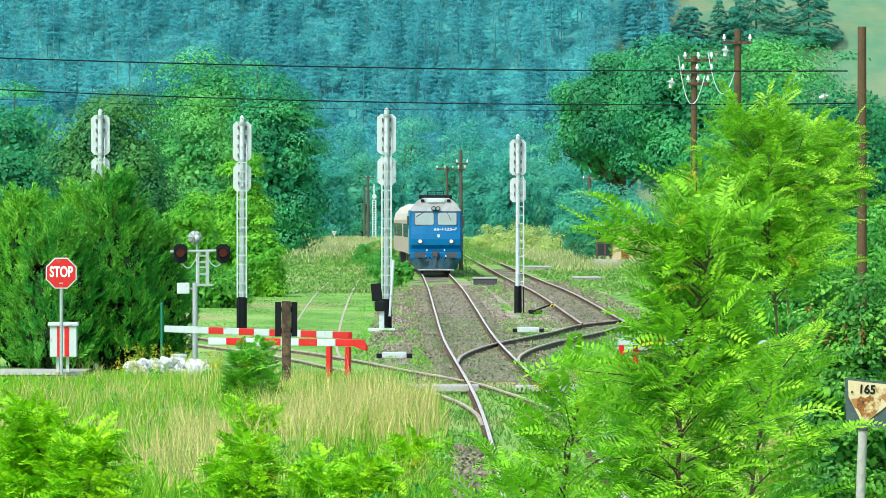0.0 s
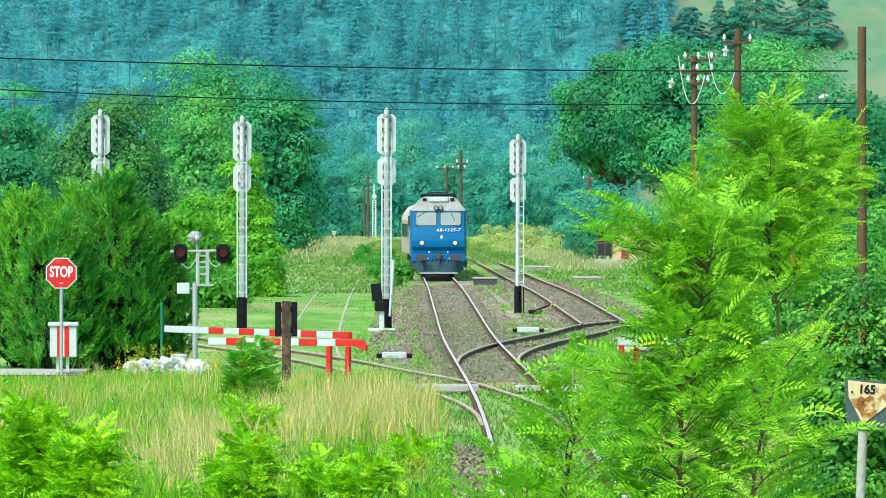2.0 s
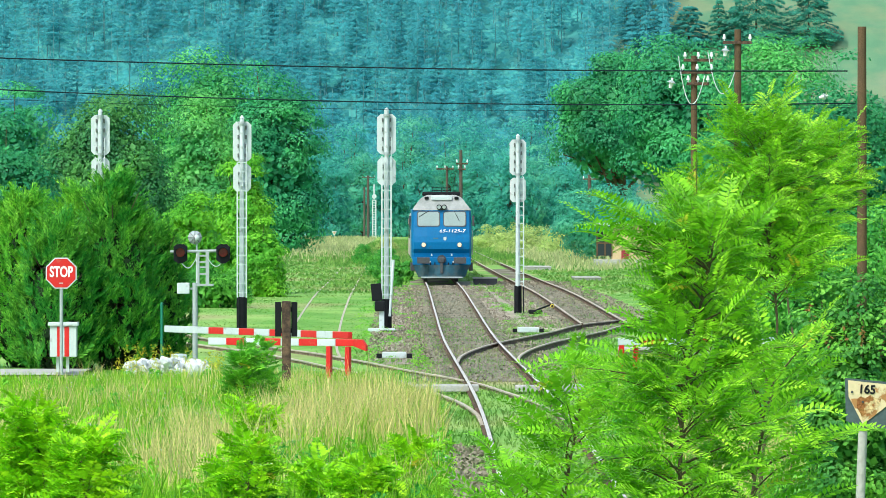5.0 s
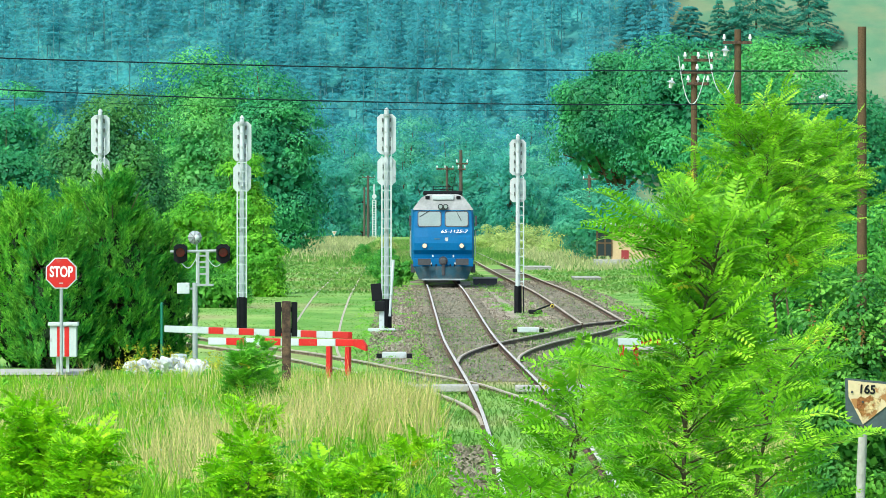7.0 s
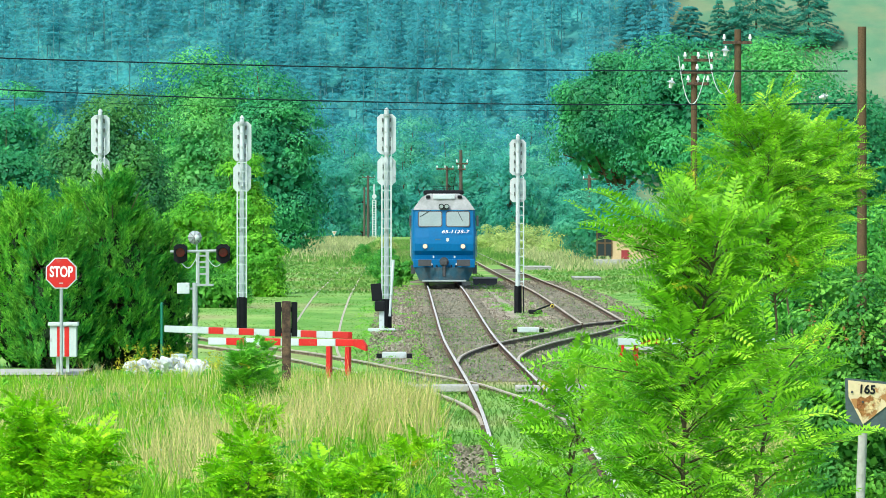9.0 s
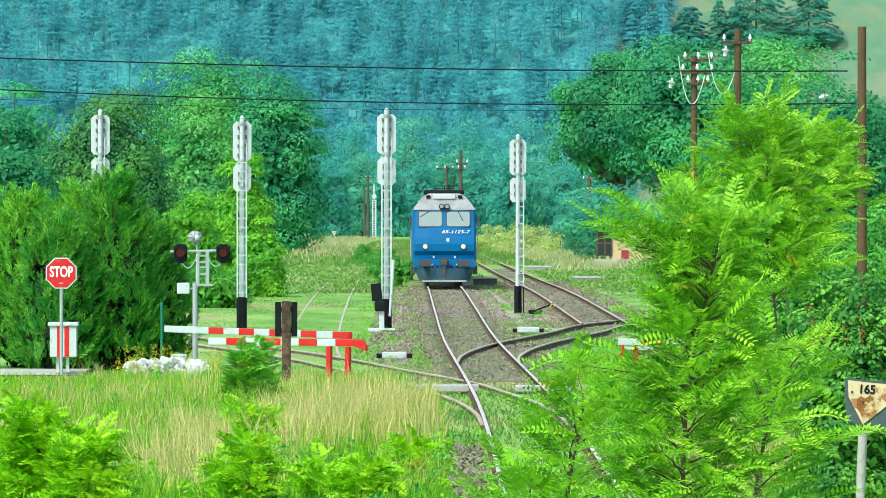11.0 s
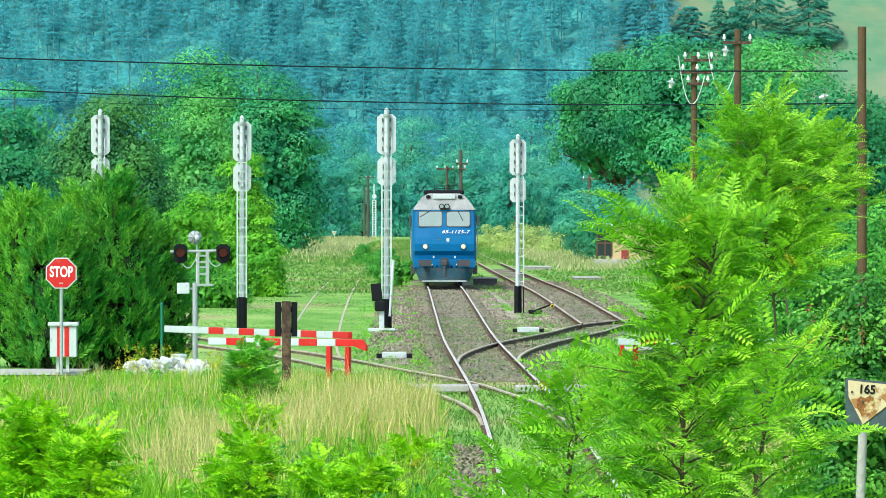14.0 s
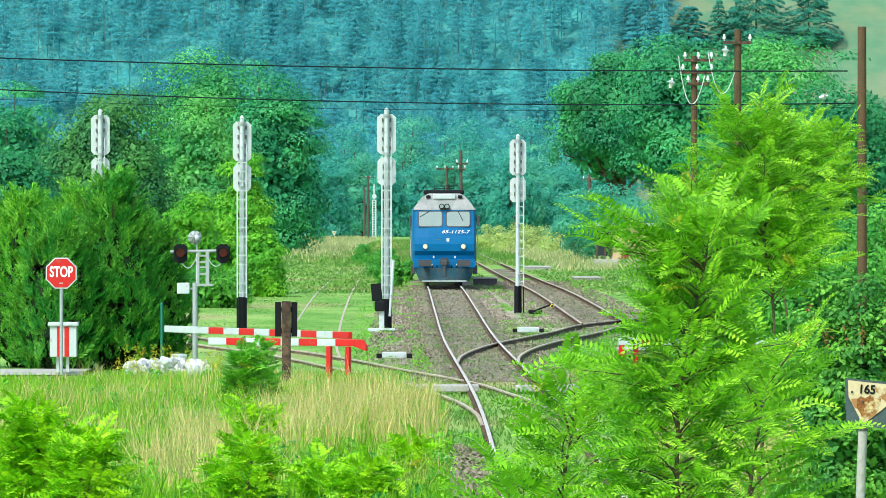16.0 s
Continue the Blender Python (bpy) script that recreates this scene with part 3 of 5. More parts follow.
    for x0, x1, s in ((-0.42, 0.05, 0.42), (0.82, 0.36, 0.34)):
        us = [i / 8 for i in range(9)]
        part("cable", tube(B(), [(x0 + (x1 - x0) * u, -0.06, 2.25 - s * math.sin(math.pi * u) * 0.6 + 0.1 * u) for u in us], 0.014, 5), M_WHITE, t)


crossing_light()


def back_of_board():
    t = thing("board_on_post", pose(-3.34, 132.5, -0.15), "black board nailed to a cracked dark wooden post", "sign board")
    part("post", box(B(), -0.095, 0.095, -0.08, 0.08, 0, 1.88, 0.03), M_OLDWOOD, t)
    for x0, x1 in ((-0.24, -0.105), (0.105, 0.235)):
        part("board", box(B(), x0, x1, 0.0, 0.05, 1.12, 1.86, 0.008), M_BLACK, t, "black painted board half")
    part("batten", box(B(), -0.23, 0.23, 0.05, 0.09, 1.2, 1.3), M_BLACK, t)
    part("batten", box(B(), -0.23, 0.23, 0.05, 0.09, 1.65, 1.75), M_BLACK, t)


back_of_board()


def kilometre_board():
    t = thing("distance_board", pose(3.36, 50.0, 0.0), "rusty cream distance board with black figures on a concrete post", "distance marker")
    part("post", rod(B(), (-0.055, 0.03, -0.2), (0.022, 0.03, 1.84), 0.041, 0.037, n=14), M_CONCRETE, t)
    part("post_collar", rod(B(), (0.018, 0.03, 1.79), (0.022, 0.03, 1.835), 0.046, 0.046, n=14), M_DARKGREY, t, "dark iron collar")
    part("backing_plate", prism(B(), [(-0.127, 2.212), (0.44, 2.160), (0.45, 1.785), (0.10, 1.815), (-0.03, 1.838), (-0.118, 1.868)], -0.010, 0.010), M_SLATE, t, "slate grey enamel plate with dark rim")
    part("face", prism(B(), [(-0.104, 2.195), (0.222, 2.160), (0.226, 2.02), (0.199, 1.98), (0.017, 1.838), (-0.068, 2.004), (-0.098, 2.06)], -0.020, -0.012), M_SIGNCREAM, t, "cream enamel flaked to rust")
    part("rust_patch", prism(B(), [(-0.03, 2.045), (0.0, 2.066), (0.035, 2.05), (0.08, 2.078), (0.12, 2.05), (0.165, 2.06), (0.150, 1.99), (0.12, 1.972), (0.085, 1.925), (0.018, 1.868), (-0.005, 1.93), (-0.03, 1.97)], -0.0225, -0.0205), M_RUST, t, "brown flaking rust patch")
    text_part("lettering", "165", 0.098, M_BLACK, t, Matrix.Translation((0.05, -0.0245, 2.118)) @ FRONT @ Matrix.Rotation(radians(-3), 4, "Z") @ Matrix.Diagonal((0.95, 1.0, 1, 1)), bold=0.003, extrude=0.001)
    part("figure_bar", box(B(), 0.205, 0.213, -0.018, -0.0115, 1.88, 1.93), M_WHITE, t)
    for x, z in ((-0.07, 2.10), (0.015, 2.02)):
        part("bolt", rod(B(), (x, -0.03, z), (x, -0.018, z), 0.010, n=8), M_DARKGREY, t)


kilometre_board()


# ---------------------------------------------------------------- signals, seen from behind
def signal(x, y, height, ladder_side, label, lower_len=0.88, lean=0.0):
    z0 = float(rail_z(y)) - 0.2
    t = thing("light_signal", pose(x, y, z0, 0, lean, 0), label, "railway signal", "station exit signals")
    H = height
    part("mast", rod(B(), (0, 0, 1.02), (0, 0, H - 0.05), 0.088, 0.07, n=12), M_WHITE, t)
    part("mast_foot", rod(B(), (0, 0, 0.0), (0, 0, 1.02), 0.14, 0.13, n=12), M_BLACK, t, "black painted foot")
    part("cap", rod(B(), (0, 0, H - 0.05), (0, 0, H + 0.04), 0.085, 0.02, n=12), M_WHITE, t)

    def plate(zc, hh, w, dx, name):
        c = 0.11
        o = [(dx - w, zc - hh + c), (dx - w + c, zc - hh), (dx + w - c, zc - hh), (dx + w, zc - hh + c), (dx + w, zc + hh - c), (dx + w - c, zc + hh), (dx - w + c, zc + hh), (dx - w, zc + hh - c)]
        p = part(name, prism(B(), o, 0.16, 0.185), M_WHITE, t, "white backing plate")
        return p
    up = plate(H - 0.80, 0.64, 0.30, 0.0, "head_plate")
    for i in range(4):
        z = H - 0.35 - i * 0.30
        part("lamp_unit", rod(B(), (0, 0.19, z), (0, 0.42, z), 0.12, n=14), M_BLACK, up, "black lamp unit")
        for s in (-1, 1):
            part("bracket", box(B(), s * 0.125 - 0.022, s * 0.125 + 0.022, 0.06, 0.158, z - 0.07, z + 0.06, 0.01), M_BRACKET, up, "dark mounting bracket")
    low = plate(H - 1.98, lower_len / 2, 0.29, 0.0, "lower_head_plate")
    for i in range(2):
        z = H - 1.82 - i * 0.30
        part("lamp_unit", rod(B(), (0, 0.19, z), (0, 0.42, z), 0.12, n=14), M_BLACK, low, "black lamp unit")
        part("bracket", box(B(), -0.14, -0.10, 0.05, 0.158, z - 0.07, z + 0.06, 0.01), M_BRACKET, low, "dark mounting bracket")
    for z in (H - 1.42, H - 0.2):
        part("clamp", rod(B(), (0, 0, z - 0.04), (0, 0, z + 0.04), 0.115, n=12), M_GREY, t)
    lad = thing_part("ladder", t)
    a = ladder_side
    x0, x1 = (-0.145, 0.145) if a == 0 else ((-0.02, 0.2) if a > 0 else (-0.2, 0.02))
    top = H - 1.5
    for xx in (x0, x1):
        part("stile", box(B(), xx - 0.022, xx + 0.022, -0.24, -0.20, 1.0, top), M_WHITE, lad)
    z = 1.15
    while z < top:
        part("ladder_rung", box(B(), x0, x1, -0.235, -0.205, z, z + 0.03), M_WHITE, lad)
        z += 0.30
    for z in (1.4, 3.2, 4.6):
        part("stay", box(B(), -0.03, 0.03, -0.2, -0.07, z, z + 0.04), M_WHITE, lad)
    for xx in (x0, x1):
        part("ladder_foot", box(B(), xx - 0.022, xx + 0.022, -0.24, -0.20, 0.0, 1.0), M_BLACK, lad)
    part("top_ladder", box(B(), 0.14, 0.165, -0.12, -0.09, H - 1.5, H - 0.9), M_WHITE, t)
    return t


def thing_part(name, parent):
    ob = part(name, box(B(), -0.03, 0.03, -0.21, -0.08, 2.2, 2.24), M_WHITE, parent)
    return ob


signal(-11.03, 200.0, 7.05, 0, "white lattice light signal partly hidden by a thuja")
signal(-6.50, 201.0, 6.85, 0, "white light signal with ladder and black foot in the grass")
signal(-1.79, 197.0, 7.05, 0, "tall white light signal with ladder beside the main line")
signal(2.70, 224.0, 6.45, 1, "white light signal with narrow ladder between two tracks")


def dwarf_signal():
    t = thing("dwarf_signal", pose(-1.85, 196.0, -0.1), "black shunting signal and point machine on a white base", "dwarf signal")
    part("base", box(B(), -0.52, 0.35, -0.4, 0.0, 0.0, 0.12, 0.03), M_WHITE, t, "white concrete base")
    part("machine", box(B(), -0.30, 0.02, -0.3, 0.2, 0.66, 0.98, 0.05), M_BLACK, t)
    part("stand", box(B(), -0.16, 0.0, -0.2, 0.0, 0.12, 0.68, 0.02), M_WHITE, t)
    part("board", box(B(), -0.28, 0.05, 0.1, 0.15, 1.0, 1.55, 0.015, turn=pose(0, 0, 0, 0, -6, 0)), M_BLACK, t, "black board")
    part("upright_rod", rod(B(), (0.17, -0.05, 0.5), (0.29, 0.0, 2.28), 0.045), M_WHITE, t)
    for x in (-0.1, 0.25):
        part("plinth", box(B(), x, x + 0.4, -0.75, -0.45, -0.08, 0.06, 0.02), M_BLACK, t)


dwarf_signal()


def far_signal():
    z0 = float(land_z(-10.9, 985))
    t = thing("distant_signal", pose(-10.9, 985, z0), "small far-off white lattice signal mast", "railway signal")
    for x in (-0.25, 0.25):
        part("stile", box(B(), x - 0.09, x + 0.09, -0.06, 0.06, 0, 6.2), M_WHITE, t)
    for i in range(16):
        part("rung", box(B(), -0.25, 0.25, -0.05, 0.05, 0.3 + i * 0.38, 0.42 + i * 0.38), M_WHITE, t)
    part("head", rod(B(), (0, -0.2, 6.7), (0, 0.2, 6.7), 0.36, n=14), M_WHITE, t)
    part("spike", rod(B(), (0, 0, 6.2), (0, 0, 8.6), 0.14, n=8), M_WHITE, t)


far_signal()


# ---------------------------------------------------------------- poles and wires
def pole(x, y, top, r, arms=(), label="weathered brown wooden telegraph pole", lean=0.0):
    z0 = float(land_z(x, y)) - 0.1
    t = thing("utility_pole", pose(x, y, z0, 0, lean, 0), label, "utility pole", "wooden poles")
    part("shaft", rod(B(), (0, 0, 0), (0, 0, top - z0), r * 1.25, r, n=12), M_WOOD if y < 300 else M_HAZEWOOD, t)
    for z, x0, x1 in arms:
        a = part("crossarm", box(B(), x0, x1, -0.17, -0.06, z - z0 - 0.05, z - z0 + 0.05, 0.01), M_OLDWOOD, t)
        n = max(2, round((x1 - x0) / 0.6))
        for i in range(n + 1):
            xx = x0 + 0.05 + (x1 - x0 - 0.1) * i / n
            if abs(xx) < r:
                continue
            bm = rod(B(), (xx, -0.11, z - z0 + 0.05), (xx, -0.11, z - z0 + 0.12), 0.02, n=6)
            rod(bm, (xx, -0.11, z - z0 + 0.12), (xx, -0.11, z - z0 + 0.20), 0.06, 0.05, n=10)
            rod(bm, (xx, -0.11, z - z0 + 0.20), (xx, -0.11, z - z0 + 0.27), 0.042, 0.03, n=10)
            part("insulator", bm, M_PORCELAIN, a, "white porcelain insulator")
    return t


def hanging_cable(pts, r, mat, name, label):
    return tagged(part(name, tube(B(), pts, r), mat), label, "cable")


def shade_lamp(x, y, z, tilt, size=0.5):
    t = thing("pole_lamp", pose(x, y, z, 0, tilt, 0) @ Matrix.Scale(size, 4), "white enamel lamp hanging from the wooden pole", "lamp", "pole lamps")
    part("shade", rod(B(), (0, 0, 0), (0, 0, 0.16), 0.30, 0.12, n=16), M_GREY, t, "grey enamel shade")
    part("bulb", rod(B(), (0, 0, -0.36), (0, 0, -0.005), 0.10, 0.17, n=12), M_PORCELAIN, t, "white glass bulb")
    part("neck", rod(B(), (0, 0, 0.16), (0, 0, 0.34), 0.07, n=10), M_PORCELAIN, t)


pole(8.28, 205.0, 8.85, 0.10, ((8.70, -0.35, 0.62), (8.30, -0.42, 0.62), (7.92, -0.25, 0.5)))
pole(9.72, 205.0, 9.72, 0.11, ((9.28, -0.50, 0.45),))
pole(10.58, 157.0, 8.33, 0.108)
pole(1.12, 390.0, 7.75, 0.10, ((6.9, -0.3, 0.45), (6.55, -0.2, 0.3)))
pole(0.3, 470.0, 7.4, 0.09, ((7.2, -0.8, 0.5),))
pole(-11.8, 980.0, 10.2, 0.19, ((9.9, -1.0, 1.0),))
pole(-12.9, 1020.0, 8.6, 0.15)
pole(13.2, 560.0, 7.4, 0.15, ((7.0, -0.6, 0.9),))
shade_lamp(9.30, 204.7, 9.0, 6)
shade_lamp(7.52, 204.7, 7.95, 14)
shade_lamp(9.25, 151.0, 6.45, 75, 0.32)
for a, b, c in (((7.75, 8.83), (8.10, 6.0), (8.62, 8.2)), ((8.72, 8.95), (9.10, 6.6), (9.60, 8.3))):
    hanging_cable([tuple(np.array(a) * (1 - u) ** 2 + 2 * np.array(b) * u * (1 - u) + np.array(c) * u * u)[:1] + (204.6,) + tuple(np.array(a) * (1 - u) ** 2 + 2 * np.array(b) * u * (1 - u) + np.array(c) * u * u)[1:]
                   for u in np.linspace(0, 1, 14)], 0.018, M_WHITE, "looped_cable", "white looped cable hanging from the pole")


def wire(x0, z0, xm, zm, x1, z1, y, r):
    """A wire in a shallow sag through three points."""
    c = np.polyfit([x0, xm, x1], [z0, zm, z1], 2)
    xs = np.linspace(-24, x1, 40)
    zs = np.polyval(c, xs)
    hanging_cable([(x, y, z) for x, z in zip(xs, zs)], r, M_WIRE, "overhead_wire", "dark overhead wire strung between poles")


W = 11000 / 156.8
wire(-784 / W, 3.5 + 283 / W, 0, 3.5 + 264 / W, 716 / W, 3.5 + 260 / W, 156.8, 0.019)
wire(-784 / W, 3.5 + 227 / W, 0, 3.5 + 203 / W, 730 / W, 3.5 + 203 / W, 156.8, 0.017)
wire(-784 / W, 3.5 + 210 / W, 0, 3.5 + 191 / W, 730 / W, 3.5 + 196 / W, 156.8, 0.006)


def small_sign(x, y, top):
    z0 = float(land_z(x, y)) - 0.1
    t = thing("far_sign", pose(x, y, z0), "small pale far-off warning sign on a post", "sign")
    h = top - z0
    part("post", rod(B(), (0, 0, 0), (0, 0, h), 0.09), M_GREY, t)
    part("rim", prism(B(), [(-0.42, h), (0.0, h - 0.75), (0.42, h)], -0.16, -0.12), M_WHITE, t, "white rim")
    part("face", prism(B(), [(-0.26, h - 0.1), (0.0, h - 0.52), (0.26, h - 0.1)], -0.19, -0.165), M_CREAM, t, "pale face")


small_sign(-17.5, 1000, 1.35)


def green_post():
    t = thing("fence_post", pose(-6.72, 148.5, -0.1), "dark green metal fence post beside the thuja", "post")
    part("shaft", rod(B(), (0, 0, 0), (0, 0, 1.55), 0.035, n=8), M_GREENPOST, t)
    part("cap", rod(B(), (0, 0, 1.55), (0, 0, 1.58), 0.045, 0.02, n=8), M_GREENPOST, t)


green_post()


def slab(x, y, w, d, h, label, mat):
    t = thing("concrete_slab", pose(x, y, float(rail_z(y)) - 0.2), label, "concrete slab", "loose slabs")
    part("block", box(B(), -w / 2, w / 2, -d / 2, d / 2, 0, h, 0.03), mat, t)
    part("lid", box(B(), -w / 2 - 0.04, w / 2 + 0.04, -d / 2 - 0.04, d / 2 + 0.04, h + 0.002, h + 0.07, 0.02), M_CONCRETE, t, "pale concrete lid")


slab(2.05, 302.0, 1.15, 2.0, 0.34, "dark cable pit with a pale concrete lid beside the line", M_DARKGREY)
slab(6.0, 395.0, 1.6, 8.0, 0.16, "pale concrete slab beside the second track", M_CONCRETE)
slab(7.6, 330.0, 1.4, 6.0, 0.10, "low concrete paving slab in the grass", M_CONCRETE)
slab(5.2, 168.0, 0.9, 1.5, 0.12, "dark wooden baulk in the grass by the turnout", M_SLEEPER)


# ---------------------------------------------------------------- the shelter
def shelter():
    t = thing("platform_hut", pose(13.0, 420.0, float(land_z(13.0, 420)) - 0.1), "low cream hut with dark doorway and flat pale roof", "hut")
    g = 3.5 - (462 - 386) / 26.2 - float(land_z(13.0, 420)) + 0.1
    part("plinth", box(B(), -2.8, 2.6, -1.2, 2.5, 0.0, g + 0.1), M_CONCRETE, t)
    part("wall", box(B(), -1.6, 2.4, 0, 2.4, g + 0.1, g + 2.35), M_CREAM, t, "cream plastered wall")
    part("roof", box(B(), -2.75, 2.6, -0.35, 2.6, g + 2.36, g + 2.56, 0.03), M_WHITE, t, "flat pale roof")
    part("door", box(B(), -0.95, -0.45, -0.03, -0.005, g + 0.12, g + 0.72), M_MAROON, t, "dark red hatch")
    # the porch bay is open; this dark panel stands for the shade in it
    part("window", box(B(), -2.6, -1.62, -0.04, 0.1, g + 0.35, g + 1.95), M_DARKGLASS, t, "dark panel filling the open porch bay as its shade")
    for x in (-2.64, -2.1, -1.64):
        part("window_frame", box(B(), x, x + 0.09, -0.06, -0.042, g + 0.3, g + 2.3), M_WOOD, t)
    part("window_frame", box(B(), -2.6, -1.6, -0.058, -0.045, g + 1.15, g + 1.25), M_WOOD, t)


shelter()


# ---------------------------------------------------------------- the train
def rounded(w, h, r, n=4):
    """Outline of a rectangle of half sizes w, h with rounded corners."""
    pts = []
    for cx, cz, a0 in ((w - r, -h + r, -90), (w - r, h - r, 0), (-w + r, h - r, 90), (-w + r, -h + r, 180)):
        pts += [(cx + r * math.cos(radians(a0 + 90 * i / n)), cz + r * math.sin(radians(a0 + 90 * i / n))) for i in range(n + 1)]
    return pts


def locomotive():
    t = thing("locomotive", Matrix(), "blue diesel locomotive with pale grey roof and lit lamps", "locomotive")
    HW = 1.46
    # cab front: slightly raked windscreen band over a bulged lower face
    side = [(0.20, 1.12), (0.17, 1.40), (0.02, 1.60), (0.0, 1.92), (0.05, 2.2), (0.16, 2.62), (0.34, 3.46), (0.46, 3.52)]
    bm = B()
    rows = []
    for y, z in side:
        w = HW - 0.02 if z < 3.0 else HW - 0.05
        rows.append([bm.verts.new((x, y + d, z)) for x, d in ((-w, 0.22), (-w + 0.10, 0.05), (-0.7, 0.0), (0.7, 0.0), (w - 0.10, 0.05), (w, 0.22))])
    back = [[bm.verts.new((s * HW, 17.0, z)) for s in (-1, 1)] for _, z in side]
    for a, b in zip(rows, rows[1:]):
        for i in range(5):
            bm.faces.new((a[i], a[i + 1], b[i + 1], b[i]))
    for i in range(len(side) - 1):
        bm.faces.new((rows[i][0], rows[i + 1][0], back[i + 1][0], back[i][0]))
        bm.faces.new((rows[i][5], back[i][1], back[i + 1][1], rows[i + 1][5]))
    body = part("body", bm, M_BLUE, t, "blue painted body")
    # roof, sloping back over the cab
    bm = B()
    prof = [(-1.41, 3.46), (-1.28, 3.66), (-0.98, 4.05), (-0.7, 4.20), (0.7, 4.20), (0.98, 4.05), (1.28, 3.66), (1.41, 3.46)]
    front = [bm.verts.new((x, 0.33 + max(0, z - 3.46) * 0.9, z)) for x, z in prof]
    rear = [bm.verts.new((x, 17.0, z)) for x, z in prof]
    for i in range(7):
        bm.faces.new((front[i + 1], front[i], rear[i], rear[i + 1]))
    bm.faces.new(front)
    bm.faces.new(rear[::-1])
    part("roof", bm, M_ROOF, t, "pale grey roof")
    # roof fittings
    bm = box(B(), -0.5, 0.5, 0.66, 0.95, 3.93, 4.17, 0.05)
    part("horn_box", bm, M_WHITE, t, "white box over the lamps")
    for s in (-1, 1):
        part("roof_grip", box(B(), s * 0.72 - 0.1, s * 0.72 + 0.1, 0.7, 0.9, 3.98, 4.12, 0.03), M_BLACK, t)
    part("exhaust_cowl", box(B(), -0.92, 0.92, 1.6, 7.0, 4.16, 4.36, 0.08), M_BLACK, t, "dark exhaust cowl")
    for z in (4.40, 4.53):
        part("roof_rail", box(B(), -0.47, 0.47, 1.9, 1.96, z, z + 0.035), M_BLACK, t)
    for x in (-0.46, 0.0, 0.44):
        part("roof_post", box(B(), x, x + 0.03, 1.9, 1.96, 4.3, 4.56), M_BLACK, t)
    # windscreens lie on the raked band
    rake = math.degrees(math.atan2(0.18, 0.84))
    for x in (-0.63, 0.63):
        m = pose(x, 0.245, 3.04, -rake, 0, 0)
        glass = prism(B(), rounded(0.515, 0.335, 0.09), -0.012, 0.02)
        bmesh.ops.transform(glass, matrix=m, verts=glass.verts)
        w = part("windscreen", glass, M_GLASS, t, "pale reflecting windscreen")
        seal = prism(B(), rounded(0.555, 0.375, 0.12), -0.006, 0.016)
        bmesh.ops.transform(seal, matrix=m, verts=seal.verts)
        part("window_seal", seal, M_DARKGREY, w, "dark rubber seal")
        tip = (-0.46, -0.03, 0.10) if x < 0 else (0.22, -0.03, -0.1)
        top = (0.02, -0.03, 0.40) if x < 0 else (-0.02, -0.03, 0.38)
        part("wiper", rod(B(), m @ Vector(top), m @ Vector(tip), 0.014, n=5), M_BLACK, w)
    # twin lamps above
    for x in (-0.12, 0.12):
        lamp = part("top_lamp", rod(B(), (x, 0.20, 3.61), (x, 0.46, 3.61), 0.125, n=20), M_BLACK, t, "black rimmed upper lamp")
        part("lamp_glass", rod(B(), (x, 0.185, 3.61), (x, 0.199, 3.61), 0.088, n=18), M_GLASS, lamp)
    # headlights
    for x in (-0.86, 0.86):
        lamp = part("headlight", rod(B(), (x, -0.035, 1.80), (x, 0.05, 1.80), 0.125, n=20), M_TEAL, t, "headlight ring")
        part("headlight_glass", rod(B(), (x, -0.045, 1.80), (x, -0.037, 1.80), 0.098, n=18), M_LAMPGLOW, lamp, "lit warm white headlight glass")
    # emblem and running number
    bm = prism(B(), [(0.09, 2.06), (0.13, 2.01), (0.19, 2.01), (0.23, 2.06), (0.23, 2.18), (0.09, 2.18)], 0.012, 0.022)
    part("emblem", bm, M_WHITE, t, "small white shield")
    part("builder_plate", box(B(), -0.40, -0.16, 0.018, 0.04, 2.09, 2.14), M_TEAL, t)
    text_part("running_number", "65-1125-7", 0.255, M_LETTER, t, pose(0.50, 0.030, 2.46) @ Euler((radians(90 - 11), 0, 0)).to_matrix().to_4x4() @ Matrix.Diagonal((1.18, 0.85, 1, 1)), shear=0.25, bold=0.0)
    # lower band, buffer beam and plough
    part("buffer_beam", box(B(), -HW + 0.06, HW - 0.06, -0.05, 0.35, 0.83, 1.20, 0.03), M_BLUE, t)
    for s in (-1, 1):
        buf = part("buffer", rod(B(), (s * 0.875, -0.62, 1.05), (s * 0.875, -0.05, 1.05), 0.12, 0.15, n=14), M_DARKGREY, t, "dark grey buffer")
        part("buffer_head", box(B(), s * 0.875 - 0.3, s * 0.875 + 0.3, -0.66, -0.62, 0.90, 1.20, 0.012), M_DARKGREY, buf, "flat worn buffer plate")
        for z, dx in ((1.32, 0.48), (0.97, 0.56)):
            part("hose_tap", box(B(), s * dx - 0.035, s * dx + 0.035, -0.12, -0.05, z - 0.05, z + 0.05, 0.01), M_WHITE, t, "white tap handle")
        part("brake_hose", rod(B(), (s * 0.55, -0.1, 0.95), (s * 0.45, -0.14, 0.45), 0.03, n=7), M_BLACK, t, "black brake hose")
        part("brake_hose", rod(B(), (s * 0.33, -0.1, 0.95), (s * 0.30, -0.14, 0.5), 0.03, n=7), M_BLACK, t, "black brake hose")
        part("step", box(B(), s * 1.40 - 0.10, s * 1.40 + 0.10, 0.2, 0.6, 0.55, 0.95, 0.02), M_DARKGREY, t)
